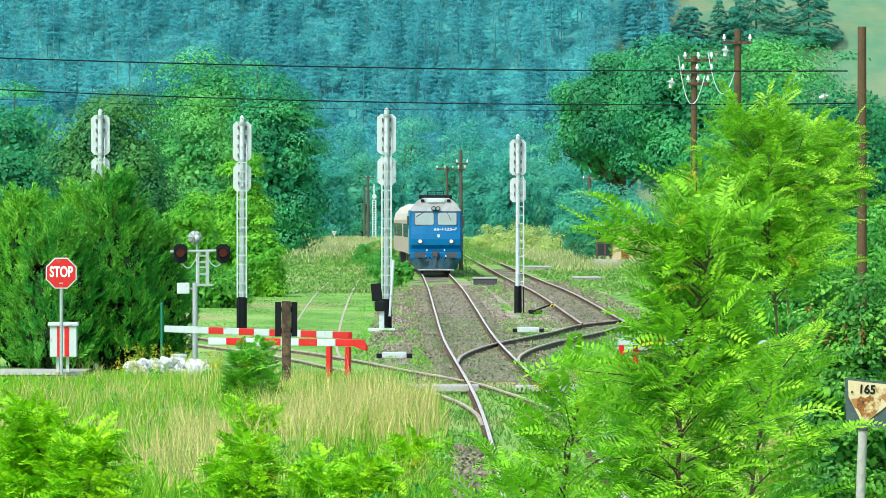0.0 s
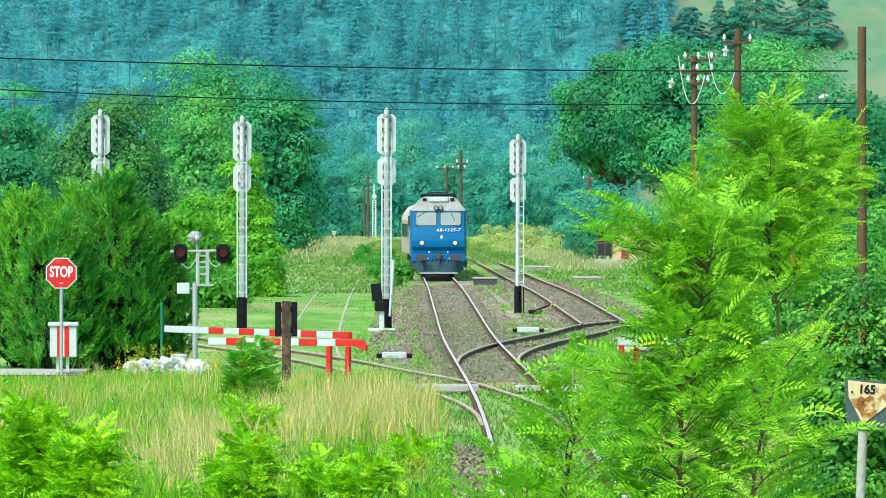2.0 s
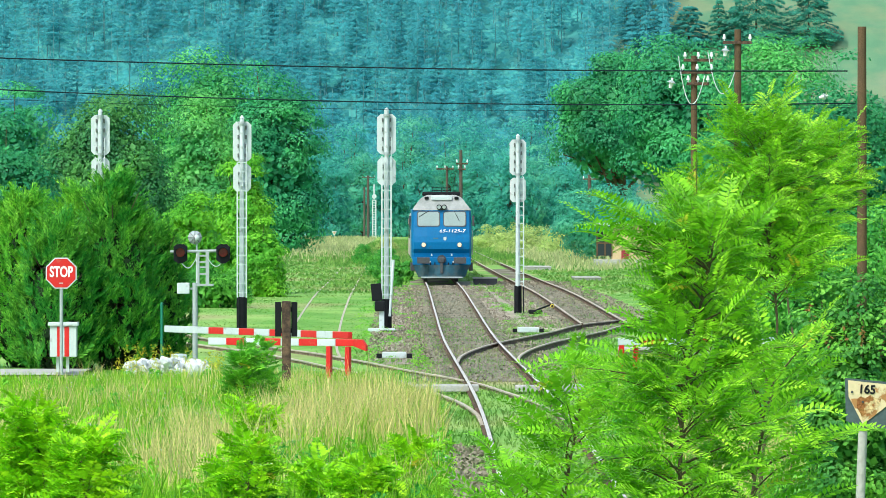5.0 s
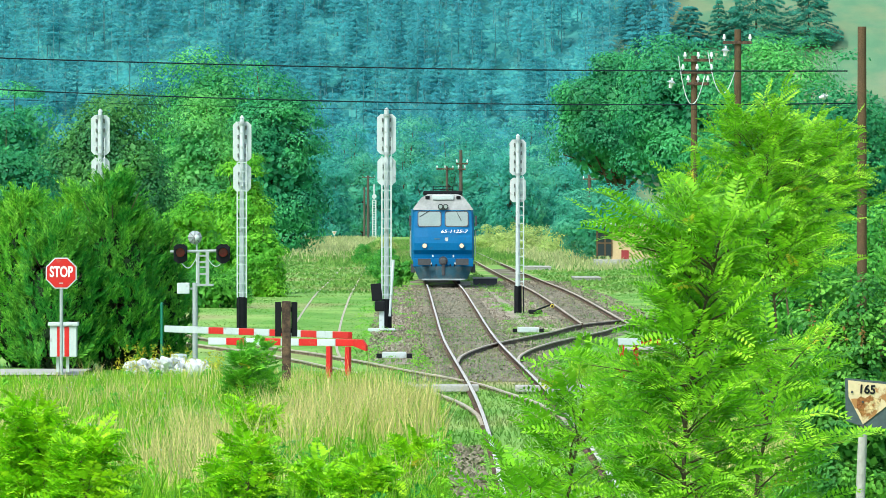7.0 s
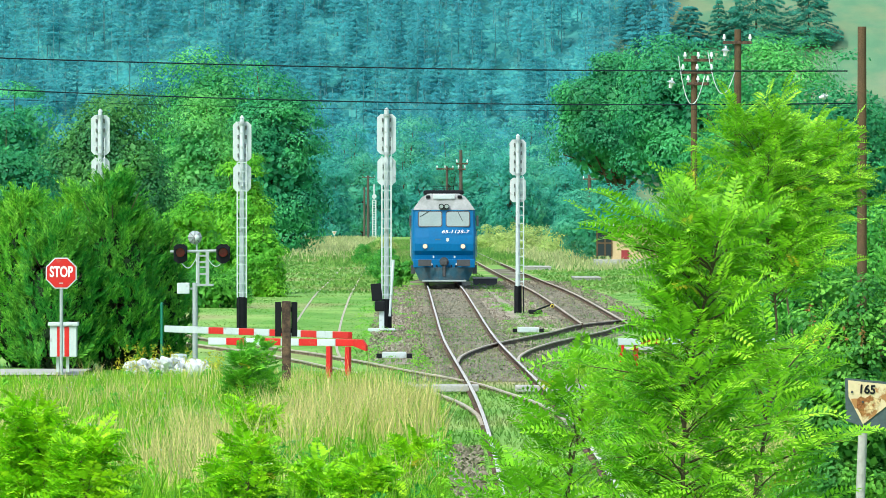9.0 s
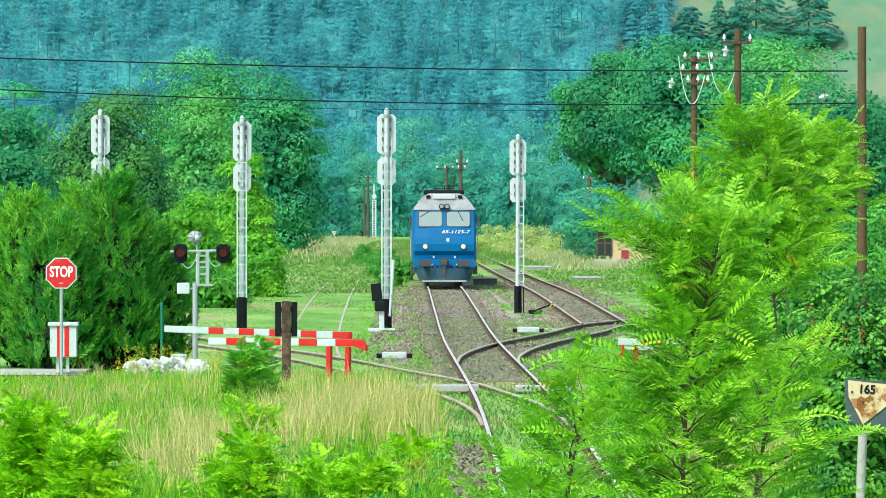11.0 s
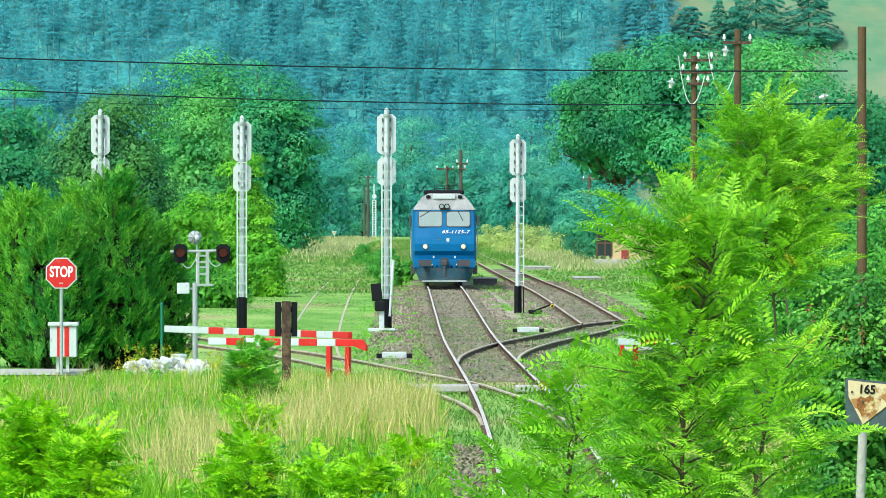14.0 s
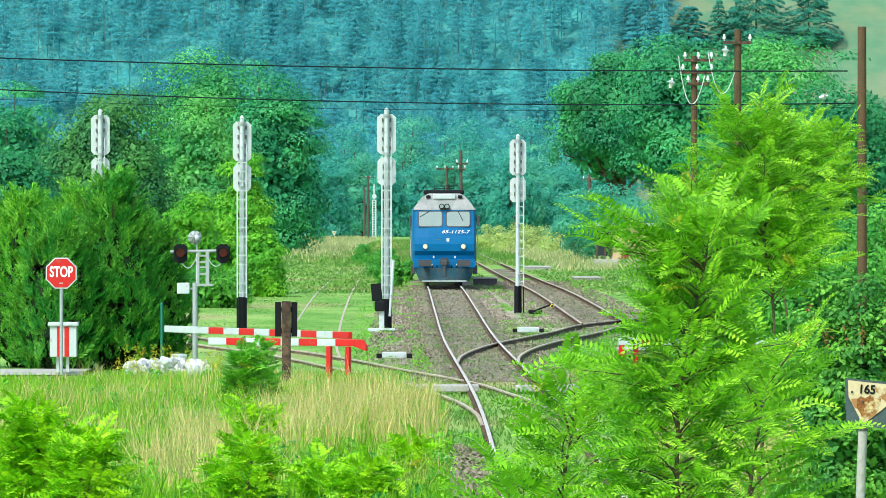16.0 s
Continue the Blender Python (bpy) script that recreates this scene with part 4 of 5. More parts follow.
        part("side_mirror", box(B(), s * 1.53 - 0.05, s * 1.53 + 0.05, 0.5, 0.6, 2.7, 3.2, 0.02), M_DARKGREY, t)
        part("handrail", rod(B(), (s * 1.50, 0.55, 1.3), (s * 1.50, 0.55, 2.5), 0.018, n=6), M_GREY, t)
        part("handrail", rod(B(), (s * 1.50, 1.25, 1.3), (s * 1.50, 1.25, 2.5), 0.018, n=6), M_GREY, t)
    part("hook_plate", rod(B(), (0, -0.09, 1.10), (0, -0.05, 1.10), 0.21, 0.21, n=18), M_DARKGREY, t, "round dark plate behind the draw hook")
    hook = part("coupling", box(B(), -0.14, 0.14, -0.45, -0.05, 0.93, 1.2, 0.06), M_DARKGREY, t, "dark draw hook")
    part("screw_link", box(B(), -0.07, 0.07, -0.42, -0.32, 0.42, 0.93, 0.03), M_DARKGREY, hook)
    bm = B()
    top, low = [], []
    for i in range(9):
        u = -1 + i / 4
        top.append(bm.verts.new((u * 1.38, -0.30 + 0.35 * u * u, 0.84)))
        low.append(bm.verts.new((u * 1.12, -0.42 + 0.40 * u * u, 0.24)))
    for i in range(8):
        bm.faces.new((low[i], low[i + 1], top[i + 1], top[i]))
    bmesh.ops.solidify(bm, geom=bm.faces[:], thickness=0.03)
    part("apron", bm, M_TEAL, t, "dusty blue snow plough apron")
    part("apron_edge", box(B(), -1.0, 1.0, -0.47, -0.44, 0.20, 0.27, 0.01), M_GREY, t, "pale scraped lower edge")
    # running gear
    part("underframe", box(B(), -1.3, 1.3, 0.5, 16.6, 0.75, 1.2), M_DARKGREY, t)
    for y0 in (2.2, 11.0):
        for k in range(3):
            ax = part("axle", rod(B(), (-0.8, y0 + k * 1.8, 0.52), (0.8, y0 + k * 1.8, 0.52), 0.09, n=10), M_DARKGREY, t)
            for s in (-1, 1):
                part("wheel", rod(B(), (s * 0.68, y0 + k * 1.8, 0.52), (s * 0.82, y0 + k * 1.8, 0.52), 0.52, n=24), M_DARKGREY, ax)
        part("bogie_frame", box(B(), -1.1, 1.1, y0 - 0.9, y0 + 4.5, 0.45, 0.8, 0.05), M_DARKGREY, t)
    return t


def coach(label):
    t = thing("passenger_coach", Matrix(), label, "railway coach", "coaches")
    prof = [(-1.41, 1.0), (-1.41, 2.95), (-1.30, 3.35), (-1.0, 3.75), (-0.5, 3.98), (0.5, 3.98), (1.0, 3.75), (1.30, 3.35), (1.41, 2.95), (1.41, 1.0)]
    part("body", prism(B(), [p for p in prof if p[1] < 3.0], 0, 24.2), M_COACH, t, "dusty grey-brown side")
    part("roof", prism(B(), [(x * 1.005, z + 0.003) for x, z in prof[1:-1]], -0.02, 24.22), M_COACHROOF, t, "pale rounded roof")
    for s in (-1, 1):
        for i in range(10):
            y = 2.2 + i * 2.1
            part("window", box(B(), s * 1.415 - 0.01, s * 1.415 + 0.01, y, y + 1.2, 1.95, 2.75, 0.004), M_DARKGLASS, t, "dark coach window")
    for y0 in (2.0, 19.5):
        part("bogie", box(B(), -1.1, 1.1, y0, y0 + 3.0, 0.2, 0.9, 0.05), M_DARKGREY, t)
    return t


LOCO = locomotive()
COACH_A = coach("first dusty passenger coach with pale roof behind the locomotive")
COACH_B = coach("second dusty passenger coach with pale roof")


# ---------------------------------------------------------------- trees and shrubs
def limb_path(bm, a, b, r0, r1, bend, n=5, sides=6):
    a, b = Vector(a), Vector(b)
    prev = a
    for i in range(1, n + 1):
        u = i / n
        p = a.lerp(b, u) + Vector(bend) * math.sin(math.pi * u)
        rod(bm, prev, p, r0 + (r1 - r0) * (u - 1 / n), r0 + (r1 - r0) * u, n=sides)
        prev = p


def broadleaf(x, y, top, width, mat, label, bottom=1.5, leaf=0.42, n=9000, lobes=26, seed=1, depth=None, name="tree", category="tree", base=None, group="", lobe=0.30):
    """A tree or shrub: trunk, limbs and a domed crown of small leaves heaped in boughs."""
    global RNG
    RNG = np.random.default_rng(seed)
    z0 = float(land_z(x, y)) - 0.1 if base is None else base
    H = top - z0
    t = thing(name, pose(x, y, z0), label, category, group)
    rx, ry = width / 2, (depth or width) / 2
    zb = bottom - z0
    rz = (H - zb) / 2
    lobes = int(lobes * 1.8)
    # boughs spread over a dome that is fuller below its middle
    d = unit(RNG.normal(size=(lobes, 3)))
    d[:, 2] = np.where(d[:, 2] < (-0.55 if zb > 0.6 else -0.95), -d[:, 2], d[:, 2])
    r0 = lobe * math.sqrt(rx * min(rz, 1.5 * rx)) * RNG.uniform(0.55, 1.4, lobes)
    inset = RNG.uniform(0.52, 1.1, lobes)
    C = np.stack([d[:, 0] * np.maximum(rx - r0, 0.2 * rx) * inset, d[:, 1] * np.maximum(ry - r0, 0.2 * ry) * inset,
                  zb + rz * 0.9 + d[:, 2] * np.maximum(rz * 1.1 - r0, 0.2 * rz) * inset], 1)
    C[:, 2] = np.maximum(C[:, 2], zb + r0 * 0.6)
    R = r0[:, None] * np.stack([RNG.uniform(0.95, 1.35, lobes), RNG.uniform(0.95, 1.35, lobes), RNG.uniform(0.62, 0.9, lobes)], 1)
    fit = np.array([rx / np.percentile(np.abs(C[:, 0]) + R[:, 0], 96), ry / np.percentile(np.abs(C[:, 1]) + R[:, 1], 96), (H - zb) / (np.max(C[:, 2] + R[:, 2]) - zb)])
    C, R = (C - [0, 0, zb]) * fit + [0, 0, zb], R * fit
    mid = np.array([0, 0, zb + rz * 0.9])
    n = int(n * 1.6)
    leaf *= 0.64
    share = r0 ** 1.8
    k = RNG.choice(lobes, n, p=share / share.sum())
    out = unit(unit(C - mid) * 0.7 + np.array([0, 0, 0.75]))[k]
    e = unit(RNG.normal(size=(n, 3)))
    e = np.where((np.sum(e * out, 1) < -0.12)[:, None], -e, e)
    rad = 1.02 - 0.42 * RNG.uniform(0, 1, n) ** 2 + 0.10 * np.sin(e[:, 0] * 8 + k * 1.7) * np.sin(e[:, 2] * 7 + e[:, 1] * 6 + k)
    stray = RNG.uniform(0, 1, n) < 0.07
    rad = np.where(stray, rad + RNG.uniform(0.05, 0.28, n), rad)
    P = C[k] + e * R[k] * rad[:, None]
    nrm = unit(e * 1.15 + unit(RNG.normal(size=(n, 3))) * 0.36 + np.array([0, -0.05, 0.35]))
    inner = n // 6
    g = unit(RNG.normal(size=(inner, 3)))
    Q = mid + g * np.array([rx, ry, rz]) * (RNG.uniform(0.1, 0.72, inner) ** 0.6)[:, None]
    Q[:, 2] = np.maximum(Q[:, 2], zb)
    heart = leaf_quads(Q, unit(g + RNG.normal(size=(inner, 3)) * 0.5), leaf * 2.2, leaf * 1.6, 0.3)
    quads("crown", np.concatenate([leaf_quads(P, nrm, leaf, leaf * 0.66, 0.4), heart]), mat, t)
    bm = B()
    r = max(0.03, H * 0.018)
    limb_path(bm, (0, 0, 0), (0, 0, zb + (H - zb) * 0.6), r * 1.3, r * 0.5, (r, r, 0), 5, 8)
    for i in range(min(lobes, 16)):
        limb_path(bm, (0, 0, max(0, zb) * 0.7 + (H - zb) * 0.04 * (i % 8)), C[i], r * 0.5, r * 0.12, (0, 0, 0.05 * H * 0.5), 4, 5)
    part("trunk", bm, M_BARK, t)
    return t


def thuja(x, y, top, width, label, n=15000, seed=3, mat=None):
    global RNG
    RNG = np.random.default_rng(seed)
    z0 = float(land_z(x, y)) - 0.1
    H = top - z0
    t = thing("thuja", pose(x, y, z0), label, "conifer shrub", "thujas")
    m = int(n / 20)
    u = RNG.uniform(0.02, 0.97, m) ** 0.85
    a = RNG.uniform(0, 2 * math.pi, m)
    prof = width / 2 * np.minimum(1.0, 0.72 + 1.1 * u) * np.clip((1 - u) * 1.55, 0, 1) ** 0.62
    r = prof * (0.9 - 0.42 * RNG.uniform(0, 1, m) ** 1.7) * (1 + 0.10 * np.sin(3 * a + 5 * u + seed))
    P = np.stack([r * np.cos(a), r * np.sin(a), u * H * RNG.uniform(0.86, 0.98, m)], 1)
    out = np.stack([np.cos(a), np.sin(a), np.zeros(m)], 1)
    axis = unit(out * RNG.uniform(0.35, 0.9, m)[:, None] + np.array([0, 0, 1.0]) + RNG.normal(size=(m, 3)) * 0.22)
    flat = unit(np.cross(axis, out) + RNG.normal(size=(m, 3)) * 0.35)
    ln = RNG.uniform(0.35, 0.75, m) * (0.6 + 0.4 * width / 3)
    per = 46
    k = np.repeat(np.arange(m), per)
    q = RNG.uniform(0, 1, m * per)
    e = RNG.choice([-1.0, 1.0], m * per)
    c = P[k] + axis[k] * (ln[k] * q)[:, None] + RNG.normal(size=(m * per, 3)) * 0.02
    d = unit(axis[k] + flat[k] * (e * (0.75 - 0.45 * q))[:, None] + RNG.normal(size=(m * per, 3)) * 0.18)
    L = (0.17 * (1.1 - 0.6 * q) * RNG.uniform(0.6, 1.2, m * per))[:, None]
    side = unit(np.cross(d, out[k] + RNG.normal(size=(m * per, 3)) * 0.3)) * L * 0.13
    v = np.empty((m * per, 4, 3))
    v[:, 0], v[:, 1], v[:, 2], v[:, 3] = c, c + d * L * 0.5 + side, c + d * L, c + d * L * 0.5 - side
    quads("foliage", v.reshape(-1, 3), mat or M_LEAF_THUJA, t)
    # a dark shell within the foliage paints the shade between its sprays
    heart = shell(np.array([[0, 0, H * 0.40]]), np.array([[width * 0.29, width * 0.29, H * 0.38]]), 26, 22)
    quads("inner_wood", heart + RNG.normal(size=heart.shape) * 0.05, M_INNERSHADE, t, label="near-black inner shell standing for shade between the sprays")
    bm = B()
    limb_path(bm, (0, 0, 0), (0, 0, H * 0.8), 0.09, 0.02, (0.05, 0, 0))
    for i in range(40):
        q, h = 2.4 * i, H * (0.08 + 0.75 * i / 40)
        limb_path(bm, (0, 0, h * 0.8), (0.3 * width * math.cos(q), 0.3 * width * math.sin(q), h + 0.3), 0.03, 0.008, (0, 0, -0.1), 3, 4)
    part("stem", bm, M_BARK, t)


def fir_quads(X, Y, z, H, wid, n, low=0.3, droop=0.25, tuft=0.62, whorl=0.95):
    """Needle tufts along the whorled branches of a conifer, from the lowest live branch to the tip."""
    nl = max(6, int(H * (1 - low) / whorl))
    reach = RNG.uniform(0.5, 1.12, (nl + 1, 7))
    lev = np.minimum((RNG.uniform(0, 1, n) ** 1.25 * nl).astype(int), nl)
    br = RNG.integers(0, 7, n)
    u = lev / nl
    q = RNG.uniform(0.02, 1, n) ** 0.36
    a = 2 * math.pi * (br + 0.37 * lev) / 7 + RNG.normal(size=n) * 0.16
    r = (wid / 2 * (1.02 - u) ** 0.62 * np.clip(0.55 + 2.5 * u, 0, 1) * reach[lev, br] + 0.1) * q
    h = H * (low + (1 - low) * u) - droop * r + RNG.normal(size=n) * 0.13
    P = np.stack([X + r * np.cos(a), Y + r * np.sin(a), z + h], 1)
    nrm = unit(np.stack([np.cos(a) * 0.35, np.sin(a) * 0.35 - 0.5, 0.9 + 0 * u], 1) + RNG.normal(size=(n, 3)) * 0.16)
    return leaf_quads(P, nrm, tuft, tuft * 0.6, 0.2)


def forest_floor(t):
    """The closed lower storey of the wood: young undergrowth that fills dark gaps, tinted for haze."""
    n = 40000
    X, Y = RNG.uniform(-115, 50, n), 1214 + 190 * RNG.uniform(0, 1, n)
    X = np.minimum(X, 44 + 9 * np.sin(Y * 0.05) + RNG.normal(size=n))
    swell = 2.2 + 1.6 * np.sin(X * 0.55 + 2 * np.sin(Y * 0.21)) + 1.3 * np.sin(X * 0.23 + Y * 0.17)
    P = np.stack([X, Y, land_z(X, Y) + np.maximum(0.2, swell) * RNG.uniform(0.35, 1.0, n)], 1)
    nrm = unit(np.array([0, -0.5, 0.9]) + RNG.normal(size=(n, 3)) * 0.3)
    quads("undergrowth", leaf_quads(P, nrm, 1.5, 1.0, 0.2), M_HAZEPINE, t)


def hill_forest():
    global RNG
    RNG = np.random.default_rng(11)
    vs = []
    trunks = []
    for _ in range(1400):
        X, Y = RNG.uniform(-112, 62), 1218 + 178 * RNG.uniform(0, 1) ** 1.05
        if X > 44 + 6 * math.sin(Y * 0.05) and Y > 1240:
            continue
        z = float(land_z(X, Y))
        H = RNG.uniform(11, 18)
        low = RNG.uniform(0.28, 0.55)
        vs.append(fir_quads(X, Y, z, H, RNG.uniform(3.6, 6.0), 190, low, RNG.uniform(-0.1, 0.35), 0.95))
        w = RNG.uniform(0.08, 0.15)
        for dx, dy in ((w, 0), (0, w)):
            trunks.append([(X - dx, Y - dy, z - 0.3), (X + dx, Y + dy, z - 0.3), (X + 0.04, Y, z + H), (X - 0.04, Y, z + H)])
    t = thing("hill_forest", Matrix(), "dense pine forest on the hillside, haze-blue in colour", "forest", kind="stuff")
    quads("needles", np.concatenate(vs), M_HAZEPINE, t)
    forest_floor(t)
    quads("trunks", np.array(trunks).reshape(-1, 3), M_HAZEBARK, t)


hill_forest()


def lone_conifer(x, y, H, w, n, seed, label, mat, droop, low):
    global RNG
    RNG = np.random.default_rng(seed)
    z = float(land_z(x, y))
    t = thing("conifer", pose(x, y, z), label, "conifer", "conifers on the hill")
    quads("needles", fir_quads(0, 0, 0, H, w, int(n * 1.5), low, droop, 0.52, 0.8), mat, t)
    part("trunk", rod(B(), (0, 0, -0.3), (0, 0, H * 0.97), 0.26, 0.03, n=7), M_BARK, t)


for i, (x, y, h, w, mat, droop, low, label) in enumerate([
        (38, 1285, 16.5, 8, M_HAZEPINE, 0.1, 0.25, "tall pine at the forest's edge, haze-blue in colour"), (40.8, 1282, 15, 8.5, M_HAZEPINE, 0.1, 0.25, "tall pine at the forest's edge, haze-blue in colour"),
        (43.6, 1280, 12.5, 8, M_HAZEPINE, 0.2, 0.2, "pine at the forest's edge, haze-blue in colour"), (51, 1290, 8.8, 13, M_HILLFIR, 0.25, 0.05, "broad blue-green fir on the hillside meadow"),
        (57.2, 1290, 10, 6, M_PINE, 0.3, 0.05, "slim dark green conifer on the hillside meadow"), (61, 1292, 8, 9, M_PINE, 0.3, 0.05, "dark green conifer on the hillside meadow"),
        (65, 1290, 17.5, 21, M_PINE, 0.38, 0.03, "large dark green spruce with drooping boughs on the hillside"), (76, 1292, 15, 16, M_PINE, 0.38, 0.03, "dark green spruce on the hillside meadow")]):
    lone_conifer(x, y, h, w, int(520 * w), 40 + i, label, mat, droop, low)

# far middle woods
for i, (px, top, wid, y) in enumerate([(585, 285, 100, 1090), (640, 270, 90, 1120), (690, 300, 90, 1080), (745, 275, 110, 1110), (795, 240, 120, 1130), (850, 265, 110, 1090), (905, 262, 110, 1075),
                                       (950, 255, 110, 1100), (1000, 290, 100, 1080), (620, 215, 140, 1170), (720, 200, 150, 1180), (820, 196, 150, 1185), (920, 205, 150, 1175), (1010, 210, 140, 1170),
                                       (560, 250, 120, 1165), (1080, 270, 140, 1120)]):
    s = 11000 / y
    broadleaf((px - 784) / s, y, 3.5 + (386 - top) / s, wid / s, (M_LEAF_HAZE, M_LEAF_HAZEPALE, M_LEAF_HAZE)[i % 3], "distant broadleaf tree at the wood's edge, haze-blue in colour", bottom=-3.0, leaf=0.8, n=4000, lobes=22, seed=100 + i, group="far trees")

# trees left of the line
broadleaf(-23.2, 612, 20.6, 17.5, M_LEAF_MID, "large rounded green broadleaf tree", -3.0, 0.52, 21000, 46, 1, depth=12)
broadleaf(-16.8, 600, 18.9, 12.6, M_LEAF_BLUEHAZE, "large domed green tree by the meadow", -3.0, 0.50, 19000, 40, 2, depth=10)
broadleaf(-25.5, 470, 13.6, 11.5, M_LEAF_OLIVE, "dark olive green spreading broadleaf tree", -2.0, 0.40, 18000, 40, 3, depth=9)
broadleaf(-19.4, 500, 13.6, 7.6, M_LEAF_MAPLE, "pale green broadleaf tree behind the signals", -2.0, 0.40, 14000, 34, 4)
broadleaf(-34.5, 500, 14.6, 10, M_LEAF_BLUEHAZE, "broadleaf tree at the wood's edge, haze-blue in colour", 0.5, 0.45, 9000, 28, 5)
broadleaf(-29.6, 420, 10.2, 8, M_LEAF_DARK, "dark green tree behind the thujas", -2.0, 0.40, 9000, 28, 25)
broadleaf(-8.6, 268, 6.3, 3.0, M_LEAF_LIGHT, "light green slender young tree behind the signal", -0.8, 0.20, 11000, 34, 6)
broadleaf(-7.6, 262, 3.6, 2.4, M_LEAF_LIGHT, "light green bush behind the signal", -0.8, 0.20, 7000, 24, 7, name="bush", category="bush")
broadleaf(-10.6, 258, 4.6, 3.4, M_LEAF_LIGHT, "light green bush beside the meadow", -0.8, 0.20, 9000, 26, 8, name="bush", category="bush")
broadleaf(-9.0, 236, 1.9, 3.6, M_LEAF_NEAR, "low dark bramble bush", -0.6, 0.16, 7000, 24, 9, name="bush", category="bush")
for i, (x, y, top, w) in enumerate([(-2.55, 262, 1.15, 1.0), (-2.2, 292, 1.65, 0.85), (-2.35, 236, 0.85, 0.8), (-3.15, 335, 1.5, 1.9), (-3.6, 350, 1.7, 2.2), (-3.2, 372, 1.7, 1.6), (-3.7, 392, 1.7, 1.8), (-5.6, 440, 1.7, 2.4), (-1.95, 326, 1.05, 1.1), (-2.1, 345, 1.15, 1.2)]):
    broadleaf(x, y, top, w * 0.85, M_LEAF_NEAR, "small leafy bush beside the main line", -0.3, 0.15, 1800, 14, 90 + i, name="bush", category="bush", group="bushes beside the line")
thuja(-10.4, 154, 4.25, 3.3, "broad light green thuja bush", 17000, 3, M_LEAF_THUJA_PALE)
thuja(-8.9, 152.5, 4.35, 2.3, "rounded green thuja between two others", 14000, 13, M_LEAF_THUJA_PALE)
thuja(-8.0, 151, 4.75, 2.6, "tall pointed dark green thuja", 17000, 4)
thuja(-9.3, 149.5, 3.6, 2.5, "dark green thuja behind the stop sign", 14000, 5)
thuja(-7.05, 153, 3.5, 1.9, "narrow dark green thuja", 9000, 6)

# trees right of the line
broadleaf(13.6, 480, 16.6, 11.4, M_LEAF_DARK, "large dark broadleaf tree with hanging boughs", 5.6, 0.44, 18000, 42, 12)
broadleaf(18.2, 470, 17.5, 12.0, M_LEAF_BLUEHAZE, "large green broadleaf tree behind the poles", 4.2, 0.44, 17000, 40, 13)
broadleaf(22.6, 430, 16.3, 11.5, M_LEAF_MID, "rounded green broadleaf tree behind the poles", -2.0, 0.42, 16000, 38, 14)
broadleaf(24.6, 380, 13.9, 10, M_LEAF_DARK, "dark green broadleaf tree at the wood's edge", -2.0, 0.38, 15000, 36, 15)
broadleaf(15.6, 350, 7.6, 6.0, M_LEAF_DARK, "dark shady tree behind the poles", -2.0, 0.34, 11000, 30, 16)
broadleaf(18.6, 340, 9.0, 6.5, M_LEAF_DARK, "dark shady tree beneath the tall canopy", -2.0, 0.34, 11000, 30, 26)
broadleaf(12.2, 462, 6.0, 8.6, M_LEAF_HAZEPALE, "bush behind the hut, pale haze-blue in colour", 0.2, 0.4, 8000, 24, 21, name="bush", category="bush")
for i, (x, y, top, w) in enumerate([(10.0, 170, 3.1, 4.2), (12.6, 186, 4.2, 5.0), (8.6, 185, 2.1, 2.6)]):
    broadleaf(x, y, top, w, M_LEAF_NEAR, "rounded green bush behind the robinias", -0.6, 0.19, 5500, 24, 80 + i, name="bush", category="bush", group="bushes behind the robinias")
broadleaf(12.2, 300, 5.8, 4.0, M_LEAF_MID, "green bush beside the poles", 0.2, 0.28, 8000, 26, 17, name="bush", category="bush")
ROSE = broadleaf(3.78, 57, 3.0, 1.35, M_LEAF_ROSE, "green wild rose bush with fine leaves", 0.2, 0.085, 12000, 30, 18, name="bush", category="bush")
def rose_tips(bush, n, r, z0, z1, seed):
    """Thin reddish shoots that stand out of the rose bush."""
    global RNG
    RNG = np.random.default_rng(seed)
    for _ in range(n):
        a, b = RNG.uniform(0, 6.283), RNG.uniform(0.3, 1.0)
        foot = np.array([r * b * math.cos(a), r * b * math.sin(a), RNG.uniform(z0, z1)])
        way = np.array([0.3 * math.cos(a), 0.3 * math.sin(a), 1.0]) * RNG.uniform(0.18, 0.40)
        shoot = part("shoot", rod(B(), foot, foot + way, 0.004, 0.002, n=4), M_TWIG, bush)
        P = foot + way * RNG.uniform(0.3, 1.0, 16)[:, None] + RNG.normal(size=(16, 3)) * 0.015
        quads("shoot_leaves", leaf_quads(P, unit(RNG.normal(size=(16, 3)) + np.array([0, -0.5, 0.6])), 0.05, 0.024, 0.2), M_ROSETIP, shoot, label="reddish young leaves")


rose_tips(ROSE, 26, 0.5, 2.1, 2.75, 71)
broadleaf(6.2, 102, 1.6, 2.0, M_LEAF_NEAR, "green bush in the rough grass", -0.2, 0.10, 8000, 24, 19, name="bush", category="bush")
for i, (x, y, top, w) in enumerate([(5.2, 660, 2.9, 5), (8.4, 640, 3.2, 6), (12.2, 600, 3.3, 6), (-5.6, 620, 1.9, 2.6), (10.5, 560, 2.7, 5), (6.6, 590, 2.5, 5)]):
    broadleaf(x, y, top, w, M_MEADOWBUSH, "yellow-green bush in the far meadow", -1.8, 0.3, 2500, 16, 60 + i, name="bush", category="bush", group="meadow bushes")


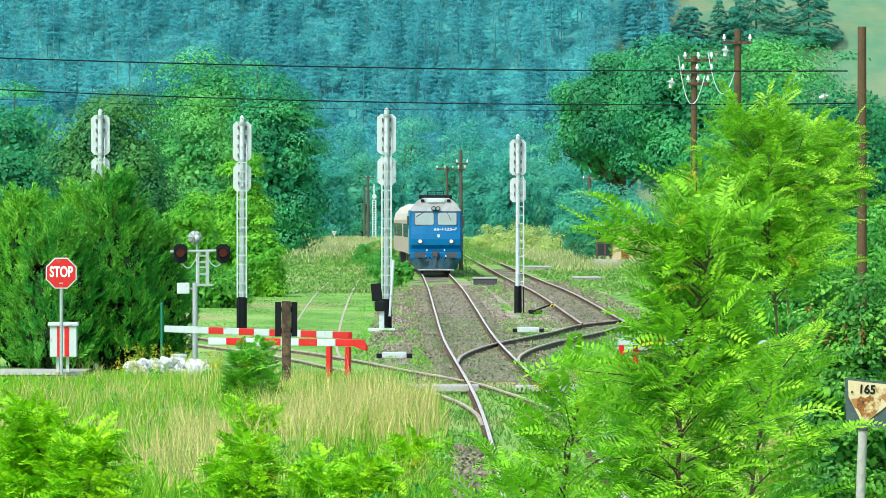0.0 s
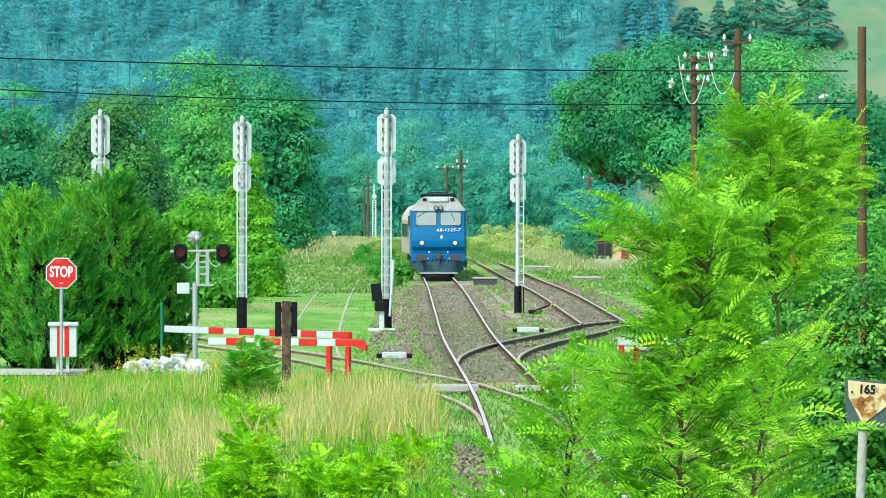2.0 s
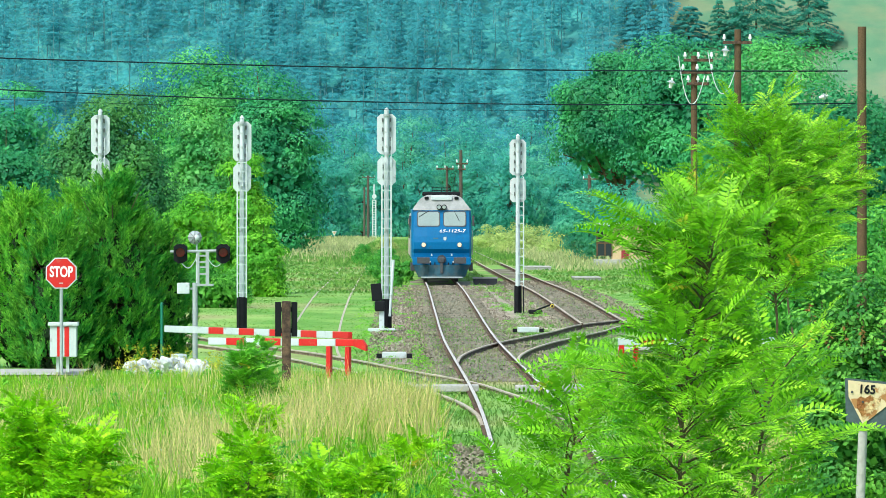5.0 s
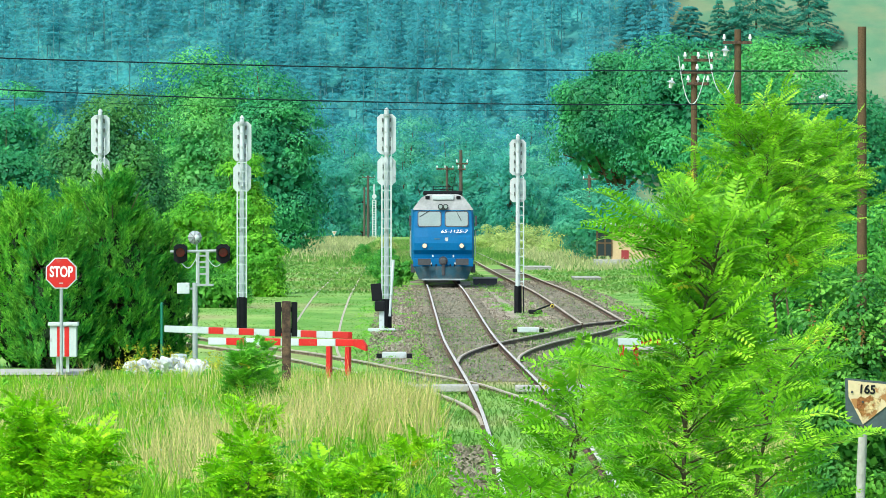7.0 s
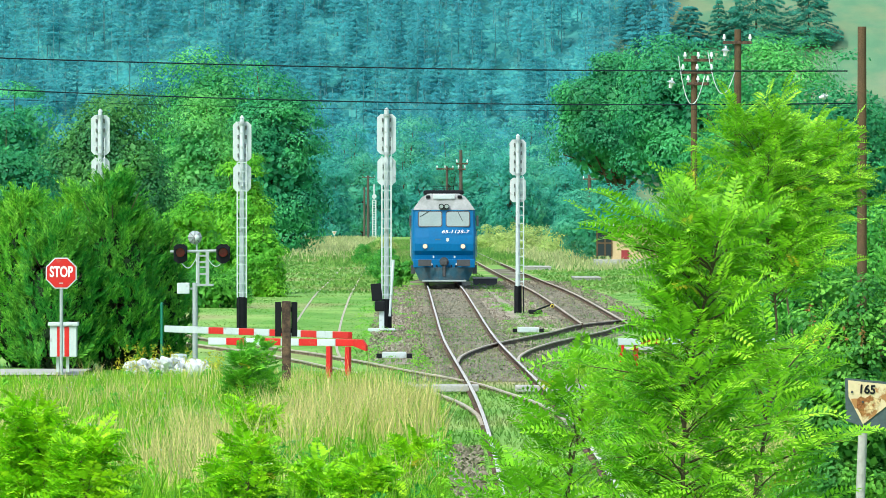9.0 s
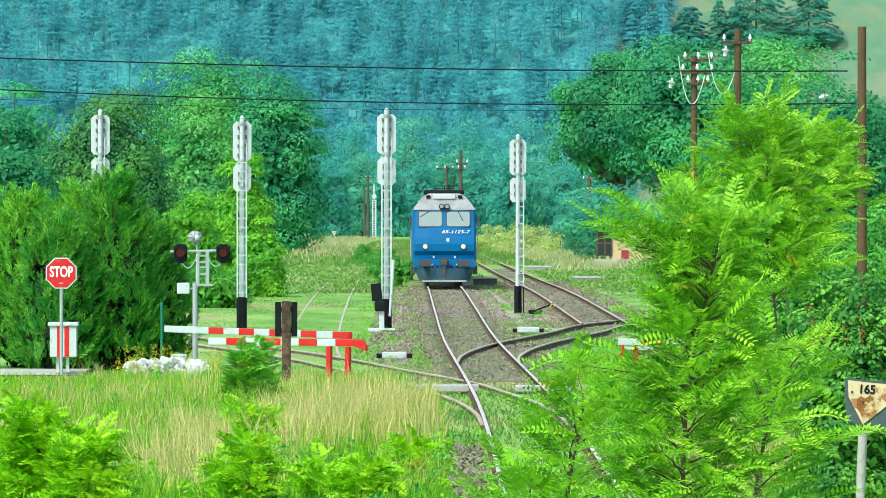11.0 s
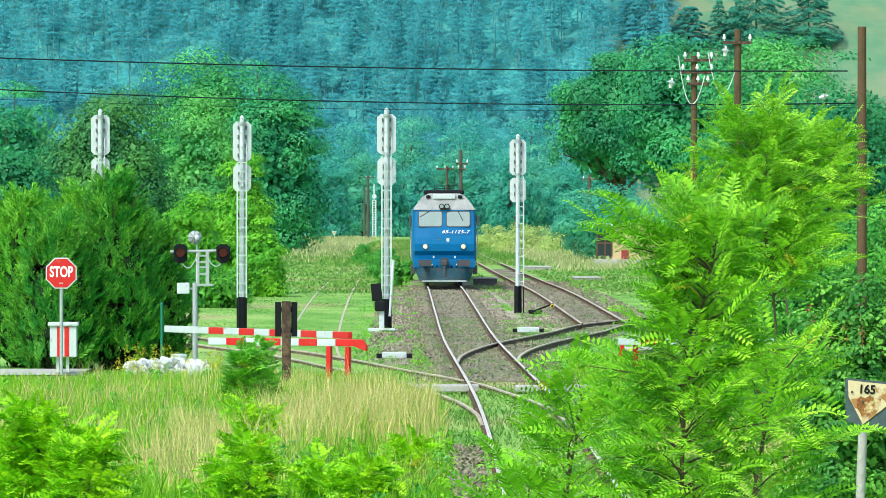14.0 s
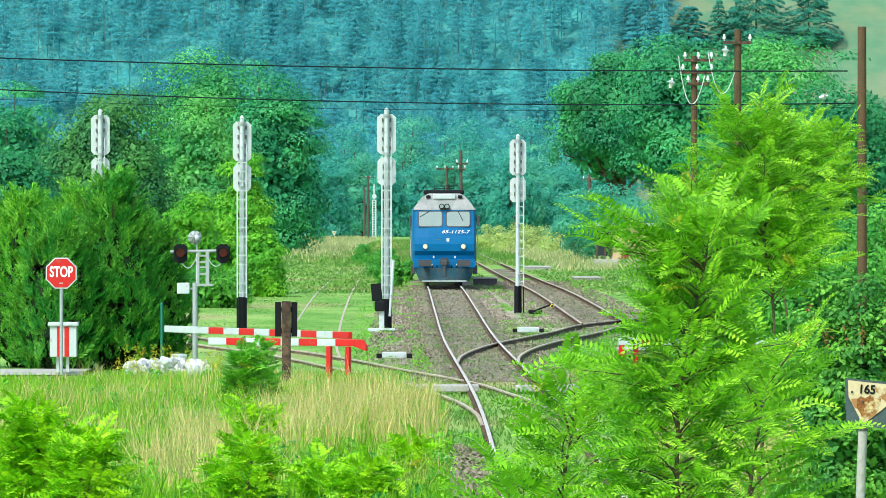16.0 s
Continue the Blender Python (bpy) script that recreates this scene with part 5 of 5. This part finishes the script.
def robinia(x, y, base, height, low, spread, count, label, seed, leaf=0.30, name="robinia", mat=M_LEAF_BRIGHT, lean=(0.0, 0.0), extra=(), taper=0.35, pairs_of=(10, 11, 12), fat=0.155):
    """A young robinia: stem, arching boughs, and feathered leaves of many leaflets. Each bough is one rigid piece."""
    rnd, sick = random.Random(seed), random.Random(seed + 999)
    t = thing(name, pose(x, y, base), label, "young tree", "robinias")

    def stem(h):
        u = h / height
        return Vector((lean[0] * u * u + 0.07 * math.sin(h * 2.3 + seed), lean[1] * u * u + 0.05 * math.sin(h * 2.3), h))

    bm = B()
    n = 14
    rings = []
    for i in range(n + 1):
        c, r = stem(height * 0.96 * i / n), 0.022 * (1 - 0.8 * i / n)
        rings.append([bm.verts.new(c + Vector((r * math.cos(q), r * math.sin(q), 0))) for q in (0, 1.05, 2.09, 3.14, 4.19, 5.24)])
    for p, q in zip(rings, rings[1:]):
        for i in range(6):
            bm.faces.new((p[i], p[(i + 1) % 6], q[(i + 1) % 6], q[i]))
    part("trunk", bm, M_TWIG, t)
    boughs = []
    up = Vector((0, 0, 1))
    for k in range(count + len(extra)):
        u = min(1.0, (k + rnd.random()) / count)
        h = low + (height * 0.97 - low) * u
        az = 2.4 * k + rnd.uniform(-0.6, 0.6)
        L = spread * (1.0 - taper * u ** 1.6) * rnd.uniform(0.55, 1.2)
        rise = rnd.uniform(0.35, 1.05) + 0.9 * u ** 4
        if k >= count:
            h, az, L, rise = extra[k - count]
        d = Vector((math.cos(az), math.sin(az) * 0.8, rise)).normalized()
        side0 = d.cross(up).normalized()
        curl = rnd.uniform(-0.25, 0.25)
        sag = rnd.uniform(0.05, 0.30)
        wood = B()
        verts, gold = [], []

        def axis(q):
            return d * (L * q) + side0 * (curl * L * q * q) - up * (sag * L * q * q)

        def feather(p, way, ln):
            way = way.normalized()
            side = way.cross(up)
            side = side.normalized() if side.length > 1e-3 else Vector((1, 0, 0))
            tilt = rnd.uniform(-0.8, 0.8)
            nrm = side.cross(way)
            side = (side * math.cos(tilt) + nrm * math.sin(tilt)).normalized()
            pairs = rnd.choice(pairs_of)
            drop = rnd.uniform(0.12, 0.50)
            wid = rnd.uniform(0.9, 1.15)
            prev = p
            fold = rnd.uniform(-0.1, 0.5)
            into = gold if sick.random() < 0.012 else verts
            for j in range(1, pairs + 1):
                q = j / pairs
                c = p + way * ln * q - up * ln * drop * q * q
                here = (way - up * 2 * drop * q).normalized()
                nn = side.cross(here).normalized()
                if j == pairs // 2 or j == pairs:
                    rod(wood, prev, c, 0.0016, 0.0014, n=3, mat=1)
                    prev = c
                if j < 2:
                    continue
                sz = ln * 2.25 / pairs * wid * (1.0 - 0.75 * abs(q - 0.45))
                ends = [(e, (side * e + here * 0.45 + nn * (fold + rnd.uniform(-0.15, 0.15))).normalized()) for e in (-1, 1)]
                if j == pairs:
                    ends.append((0, here))
                for e, dr in ends:
                    wv = dr.cross(nn).normalized() * sz * fat
                    for f, g in ((0.0, 0.2), (0.45, 1.15), (1.0, 0.1), (0.55, -1.15)):
                        into.append(c + dr * sz * f + wv * g)

        m = 5
        for i in range(m):
            rod(wood, axis(i / m), axis((i + 1) / m), 0.006 * (1 - 0.75 * i / m), 0.006 * (1 - 0.75 * (i + 1) / m), n=4)
        steps = max(6, int(L / 0.036))
        for i in range(steps + 1):
            q = 0.12 + 0.88 * i / steps
            hand = 1 if i % 2 else -1
            way = d * rnd.uniform(0.35, 0.9) + side0 * hand * rnd.uniform(0.5, 1.0) + up * rnd.uniform(-0.15, 0.45)
            feather(axis(q), way, leaf * rnd.uniform(0.6, 1.1))
        feather(axis(1.0), d + up * 0.2, leaf)
        b = part("bough", wood, [M_TWIG, M_RACHIS], t)
        b.matrix_basis = Matrix.Translation(stem(h))
        quads("leaves", [tuple(v) for v in verts], mat, b, per=4)
        if gold:
            quads("yellowed_leaves", [tuple(v) for v in gold], M_YELLOWLEAF, b, per=4, label="yellowed leaves")
        boughs.append((b, stem(h), rnd.uniform(0, 6.28), rnd.uniform(0.7, 1.3)))
    return [(t, (x, y, base), boughs)]


SWAY = []
SWAY += robinia(1.06, 27.5, -0.1, 3.62, 1.8, 0.32, 96, "young robinia tree with bright feathered leaves swaying", 5, lean=(0.12, 0), leaf=0.28,
                extra=((3.37, 3.1, 0.53, 0.68), (3.33, 3.3, 0.46, 0.68), (3.38, 2.9, 0.48, 0.76), (3.28, 3.05, 0.42, 0.75), (2.80, 3.0, 0.34, 0.35), (2.85, 3.4, 0.45, 0.3), (3.40, 2.6, 0.40, 0.7), (2.9, 0.1, 0.5, 0.5), (2.6, -0.2, 0.5, 0.35)))
SWAY += robinia(0.55, 28.2, -0.1, 2.80, 1.7, 0.34, 32, "young robinia shoot with bright feathered leaves", 6, lean=(0.1, 0))
SWAY += robinia(0.34, 28.8, -0.1, 2.40, 1.7, 0.28, 18, "small robinia shoot with bright leaves", 16)
SWAY += robinia(1.46, 29.0, -0.1, 2.95, 1.7, 0.46, 34, "young robinia shoot with bright green leaves", 7)
SWAY += robinia(2.72, 52.0, -0.1, 4.40, 2.85, 0.72, 74, "taller robinia with bright green feathered crown", 8)
SWAY += robinia(2.10, 50.0, -0.1, 3.85, 2.4, 0.50, 46, "robinia with bright green leaves beside the line", 9)
SWAY += robinia(3.84, 62.0, -0.1, 4.45, 3.6, 0.42, 44, "robinia with bright green leaves under the pole", 17)
SWAY += robinia(3.42, 61.0, -0.1, 4.42, 3.0, 0.66, 70, "robinia with bright green leaves at the wood's edge", 10)
for i, (x, y, h, n, w) in enumerate([(-4.80, 74, 1.22, 34, 0.44), (-4.20, 73, 0.92, 22, 0.38), (-5.25, 75, 0.80, 20, 0.36), (-2.32, 76, 0.86, 20, 0.22), (-2.62, 77, 0.55, 11, 0.22), (-1.05, 76, 0.52, 14, 0.30),
                                     (-3.80, 117, 1.12, 26, 0.21), (-3.50, 119, 1.20, 22, 0.19), (-2.9, 96, 0.7, 14, 0.3), (-1.40, 77, 0.48, 12, 0.26), (-0.42, 84, 0.60, 10, 0.18)]):
    robinia(x, y, float(land_z(x, y)) - 0.05, h, 0.10, w * 1.3, int(n * 1.15), "low bright green robinia shoots in the grass", 20 + i, leaf=0.40, name="robinia_shoot", taper=0.15,
            mat=M_LEAF_SHOOT if y < 100 else M_LEAF_LIGHT, pairs_of=(7, 8, 9), fat=0.21)


# ---------------------------------------------------------------- grass and stones
def keep_off(x, y, gap=1.25):
    ok = np.abs(x - main_x(y)) > gap + 0.25
    ok &= (np.abs(x - ladder_x(y)) > gap) | (y < 108) | (y > 255)
    ok &= (np.abs(x - second_x(y)) > gap + 0.3) | (y < 199)
    ok &= (np.abs(x - siding_x(y)) > gap + 0.3) | (y < 152) | (y > 228)
    return ok


def blades(name, n, x0, x1, y0, y1, h, w, mat, label, category, lean=0.35, clump=0.0, mask=None, seed=5, gap=1.25):
    global RNG
    RNG = np.random.default_rng(seed)
    x, y = RNG.uniform(x0, x1, n), RNG.uniform(y0, y1, n)
    if clump:
        cx, cy = RNG.uniform(x0, x1, n // 30), RNG.uniform(y0, y1, n // 30)
        k = RNG.integers(0, n // 30, n)
        x, y = cx[k] + RNG.normal(size=n) * clump, cy[k] + RNG.normal(size=n) * clump * 3
    ok = keep_off(x, y, gap)
    if mask is not None:
        ok &= mask(x, y)
    x, y = x[ok], y[ok]
    n = len(x)
    z = land_z(x, y) - 0.05
    H = h * RNG.uniform(0.45, 1.25, n)
    a = RNG.uniform(0, 6.283, n)
    l = RNG.uniform(0, lean, n) * H
    b = RNG.uniform(0, 6.283, n)
    W = w * RNG.uniform(0.6, 1.4, n)
    p = np.stack([x, y, z], 1)
    u = np.stack([np.cos(b), np.sin(b), 0 * b], 1) * W[:, None]
    top = p + np.stack([np.cos(a) * l, np.sin(a) * l, H], 1)
    mid = p + np.stack([np.cos(a) * l * 0.3, np.sin(a) * l * 0.3, H * 0.55], 1)
    v = np.empty((n, 4, 3))
    v[:, 0], v[:, 1], v[:, 2], v[:, 3] = p - u * 0.5, mid + u * 0.5, top, mid - u * 0.5
    return tagged(quads(name, v.reshape(-1, 3), mat), label, category, kind="stuff")


left_bank = lambda x, y: x < main_x(y) - 1.3
blades("meadow_grass", 98000, -12, 1, 70, 140, 0.34, 0.022, M_GRASS, "rough green grass on the near bank", "grass", 0.6, mask=lambda x, y: left_bank(x, y) & ((y < 136) | (x > -7.8)))
blades("tall_grass", 9000, -12, 1, 72, 130, 0.62, 0.016, M_GRASS, "tall green grass stems", "grass", 0.5, 0.25, left_bank, 16)
def dry_zone(x, y):
    v = np.array([noise.noise(Vector((float(p) * 0.8, float(q) * 0.2, 2.3))) for p, q in zip(x, y)])
    core = np.exp(-(((x + 1.5) / 1.6) ** 2 + ((y - 106) / 14) ** 2) ** 2) + 0.62 * np.exp(-(((x + 3.6) / 0.7) ** 2 + ((y - 90) / 10) ** 2)) + 0.45 * np.exp(-(((x + 6.2) / 1.2) ** 2 + ((y - 100) / 10) ** 2))
    return (core + 0.7 * v > 0.5) & left_bank(x, y)


blades("dry_grass", 30000, -8.0, 0.4, 78, 126, 0.80, 0.013, M_DRY, "tall dry yellow grass stalks", "grass", 0.5, 0.0, dry_zone, 6)
blades("dry_stalks", 8000, -8, 0.4, 80, 136, 0.62, 0.010, M_DRY, "scattered dry grass stalks", "grass", 0.6, 0.3, left_bank, 26)
blades("dry_seed_stems", 2600, -8, 0.4, 80, 124, 1.05, 0.014, M_DRY, "tallest dry seed stems above the grass", "grass", 0.55, 0.0, dry_zone, 46)


blades("mixed_stems", 12000, -8, 0.4, 80, 128, 0.70, 0.014, M_GRASS, "green stems among the dry grass", "grass", 0.5, 0.0, dry_zone, 66)


def weeds(name, n, x0, x1, y0, y1, h, r, leaf, per, mat, label, seed, mask=left_bank):
    """Leafy herbs: many small clumps of pointed leaves on upright stems."""
    global RNG
    RNG = np.random.default_rng(seed)
    x, y = RNG.uniform(x0, x1, n), RNG.uniform(y0, y1, n)
    ok = keep_off(x, y, 1.2) & mask(x, y)
    x, y = x[ok], y[ok]
    k = np.repeat(np.arange(len(x)), per)
    m = len(k)
    H = (h * RNG.uniform(0.5, 1.3, len(x)))[k]
    u = RNG.uniform(0.05, 1, m)
    a = RNG.uniform(0, 6.283, m)
    rr = r * (1.15 - 0.75 * u) * np.sqrt(RNG.uniform(0.1, 1, m))
    P = np.stack([x[k] + rr * np.cos(a), y[k] + rr * np.sin(a), land_z(x[k], y[k]) + u * H], 1)
    nrm = unit(np.stack([np.cos(a) * 0.6, np.sin(a) * 0.6, 0.8 + 0 * a], 1) + RNG.normal(size=(m, 3)) * 0.45)
    return tagged(quads(name, leaf_quads(P, nrm, leaf, leaf * 0.45, 0.3), mat), label, "weeds", kind="stuff")


weeds("leafy_weeds", 130, -7, 0.8, 71, 92, 0.42, 0.20, 0.10, 110, M_LEAF_BRIGHT, "bright leafy weeds in the grass", 31)
weeds("nettles", 170, -9, 0.4, 74, 138, 0.36, 0.22, 0.09, 110, M_LEAF_LIGHT, "green nettles and herbs in the grass", 32)
weeds("dark_herbs", 90, -7, 0.4, 74, 120, 0.34, 0.25, 0.10, 110, M_LEAF_NEAR, "darker green low herbs", 33)
weeds("flower_heads", 500, -7, 0.4, 76, 130, 0.60, 0.12, 0.035, 7, M_WHITESTONE, "small white wild flower heads", 34)
weeds("yellow_flowers", 40, -7.3, -5.0, 139, 145, 0.65, 0.16, 0.06, 60, M_YELLOWLEAF, "yellow-green garden flowers by the road", 35)
weeds("right_weeds", 230, 3.0, 9.5, 72, 125, 0.60, 0.28, 0.10, 110, M_LEAF_LIGHT, "leafy weeds right of the line", 36, mask=lambda x, y: x > main_x(y) + 1.6)
# herbs thickened here to darken the strip where shade lies by the rails
weeds("rail_side_herbs", 330, 0.1, 3.0, 76, 108, 0.34, 0.22, 0.09, 90, M_LEAF_NEAR, "green herbs beside the near rails, added to darken them like shade", 38, mask=lambda x, y: np.abs(x - main_x(y)) < 2.6)
weeds("gravel_weeds", 460, -3.0, 6.5, 156, 300, 0.15, 0.26, 0.05, 80, M_LEAF_LIGHT, "low weeds scattered on the gravel", 39, mask=lambda x, y: x > main_x(y) - 3.5)
weeds("track_herbs", 330, -0.8, 4.2, 95, 172, 0.20, 0.26, 0.06, 60, M_LEAF_LIGHT, "low weeds along the rails", 37, mask=lambda x, y: np.abs(x - main_x(y)) < 3.2)
blades("verge_grass", 92000, -16, 16, 138, 330, 0.075, 0.05, M_SHORT, "short green grass between the tracks", "grass", 0.9, seed=7)
blades("dry_bank", 5000, 3.0, 7.5, 74, 100, 0.75, 0.012, M_DRY, "dry grass stalks right of the line", "grass", 0.5, 0.3, None, 56)
blades("bank_grass", 30000, 3.0, 14, 70, 150, 0.5, 0.025, M_GRASS, "rough green grass right of the line", "grass", seed=8)
blades("far_verge", 40000, -22, 20, 270, 620, 0.17, 0.12, M_SHORT, "short grass of the far meadow", "grass", 0.9, seed=19)
blades("far_line_grass", 16000, -9, 6.5, 428, 900, 0.36, 0.10, M_SHORT, "rough grass over the far stretch of line", "grass", 0.7, seed=29, gap=-1.0)
blades("far_grass", 42000, -26, 30, 380, 1000, 0.55, 0.10, M_HAZEDRY, "pale yellow tall grass of the far meadow", "grass", 0.6, seed=9, mask=lambda x, y: (x > second_x(y) + 3.5) | ((x < main_x(y) - 3) & (y > 440 + 260 * np.random.default_rng(3).uniform(0, 1, len(y)))))
blades("track_weeds", 26000, -1, 4.5, 80, 215, 0.13, 0.03, M_SHORT, "weeds growing between the rails", "weeds", 0.7, 0.35, None, 10, gap=-1.0)


def bed_patches(x, y):
    """Weeds hold on in loose patches of the gravel."""
    v = np.array([noise.noise(Vector((float(p) * 0.9, float(q) * 0.11, 7.7))) for p, q in zip(x, y)])
    return v > 0.12


blades("bed_weeds", 30000, -2.6, 6.5, 146, 290, 0.13, 0.035, M_SHORT, "green weeds in patches on the gravel", "weeds", 0.8, 0.0, bed_patches, 61, gap=-1.0)


def chips(name, at, y0, y1, half, n, size, mat, label, seed):
    """Loose angular stones strewn over the track bed."""
    global RNG
    RNG = np.random.default_rng(seed)
    y = RNG.uniform(y0, y1, n)
    x = at(y) + RNG.uniform(-half, half, n)
    P = np.stack([x, y, rail_z(y) - 0.17 + RNG.uniform(-0.03, 0.03, n)], 1)
    nrm = unit(RNG.normal(size=(n, 3)) * 0.8 + np.array([0, -0.5, 0.6]))
    return tagged(quads(name, leaf_quads(P, nrm, size, size * 0.85), mat), label, "gravel", kind="stuff")


chips("ballast_stones", main_x, 140, 300, 1.9, 15000, 0.085, M_CHIP, "loose grey ballast stones of the main line", 51)
chips("ballast_stones", second_x, 200, 320, 2.3, 13000, 0.09, M_CHIP, "loose grey ballast stones of the second track", 52)
chips("ballast_stones", lambda y: main_x(y) - 2.0, 160, 300, 0.9, 7000, 0.085, M_CHIP, "loose stones beside the main line", 53)
chips("bank_stones", lambda y: main_x(y) - 1.3, 76, 100, 0.40, 2600, 0.085, M_CHIP, "grey stones beside the near rail", 54)


def stone_mesh(seed, size):
    rnd = random.Random(seed)
    bm = B()
    bmesh.ops.create_icosphere(bm, subdivisions=1, radius=1.0)
    for v in bm.verts:
        v.co = Vector((v.co.x * size * 1.3, v.co.y * size, v.co.z * size * 0.75)) * rnd.uniform(0.75, 1.2)
    me = bpy.data.meshes.new("stone")
    bm.to_mesh(me)
    bm.free()
    me.materials.append(M_WHITESTONE)
    return me


def rubble():
    t = thing("rubble_heap", pose(-6.3, 141.5, -0.1), "heap of pale white broken stones by the road", "stone heap")
    ms = [stone_mesh(i, 0.12) for i in range(8)]
    rnd = random.Random(4)
    for i in range(120):
        x = rnd.uniform(-0.95, 0.95)
        ob = new("stone", ms[i % 8])
        ob.parent = t
        ob.matrix_basis = pose(x, rnd.uniform(-0.8, 0.8), rnd.uniform(0.04, 0.40) * (1 - abs(x) * 0.5), rnd.uniform(0, 360), rnd.uniform(0, 360), rnd.uniform(0, 360)) @ Matrix.Scale(rnd.uniform(0.5, 1.2), 4)


rubble()


# ---------------------------------------------------------------- motion
def place_on_line(y, back=0.0, length=17.0):
    """Where a vehicle's front stands when the locomotive's front is at y; it lies along the chord of its length."""
    a = y + back
    d = float(main_x(a + length) - main_x(a)) / length
    return pose(float(main_x(a)), a, float(rail_z(a)), 0, 0, math.degrees(-math.atan(d)))


def motions():
    times = [i * 0.5 for i in range(33)]
    at = lambda s: 281.0 + 0.529 * max(0.0, 10.8 - s) ** 2
    walk(LOCO, [(s, place_on_line(at(s))) for s in times])
    walk(COACH_A, [(s, place_on_line(at(s), 17.6, 24.2)) for s in times])
    walk(COACH_B, [(s, place_on_line(at(s), 42.4, 24.2)) for s in times])
    for i, (tree, foot, boughs) in enumerate(SWAY):
        wind = gust_near if i < 4 else gust_far
        walk(tree, [(s, Matrix.Translation(foot) @ pose(0, 0, 0, 0, 0.45 * wind(s), 0)) for s in times])
        for b, p, phase, amount in boughs:
            rows = []
            for s in times:
                flutter = 0.5 * math.sin(2.9 * s + phase) * (0.4 + abs(wind(s)))
                rows.append((s, Matrix.Translation(p) @ pose(0, 0, 0, 0.9 * amount * flutter, amount * (1.5 * wind(s) + 1.2 * flutter), 0)))
            walk(b, rows)


gust_near = curve_through([(0, -0.5), (0.5, -0.35), (1, -0.75), (1.5, -0.75), (2, -0.15), (2.5, 0.25), (3, 0.05), (3.5, -0.2), (4, -0.5), (5.2, 0.0), (6.5, 0.35), (7, 0.7), (7.5, 1.2), (8, 1.2), (8.5, 0.65), (9, 0.5),
                           (10.2, 0.5), (11.5, 0.6), (12.5, 0.35), (13.5, 0.3), (14.5, 0.2), (15, 0.0), (15.5, -0.5), (16, -0.9)])
gust_far = curve_through([(0, 0.2), (1.5, 0.6), (3.5, 0.4), (6.5, 0.1), (7.5, -0.3), (9, 0.1), (11.5, -0.2), (13, -0.4), (14.5, -0.4), (16, -0.9)])
motions()
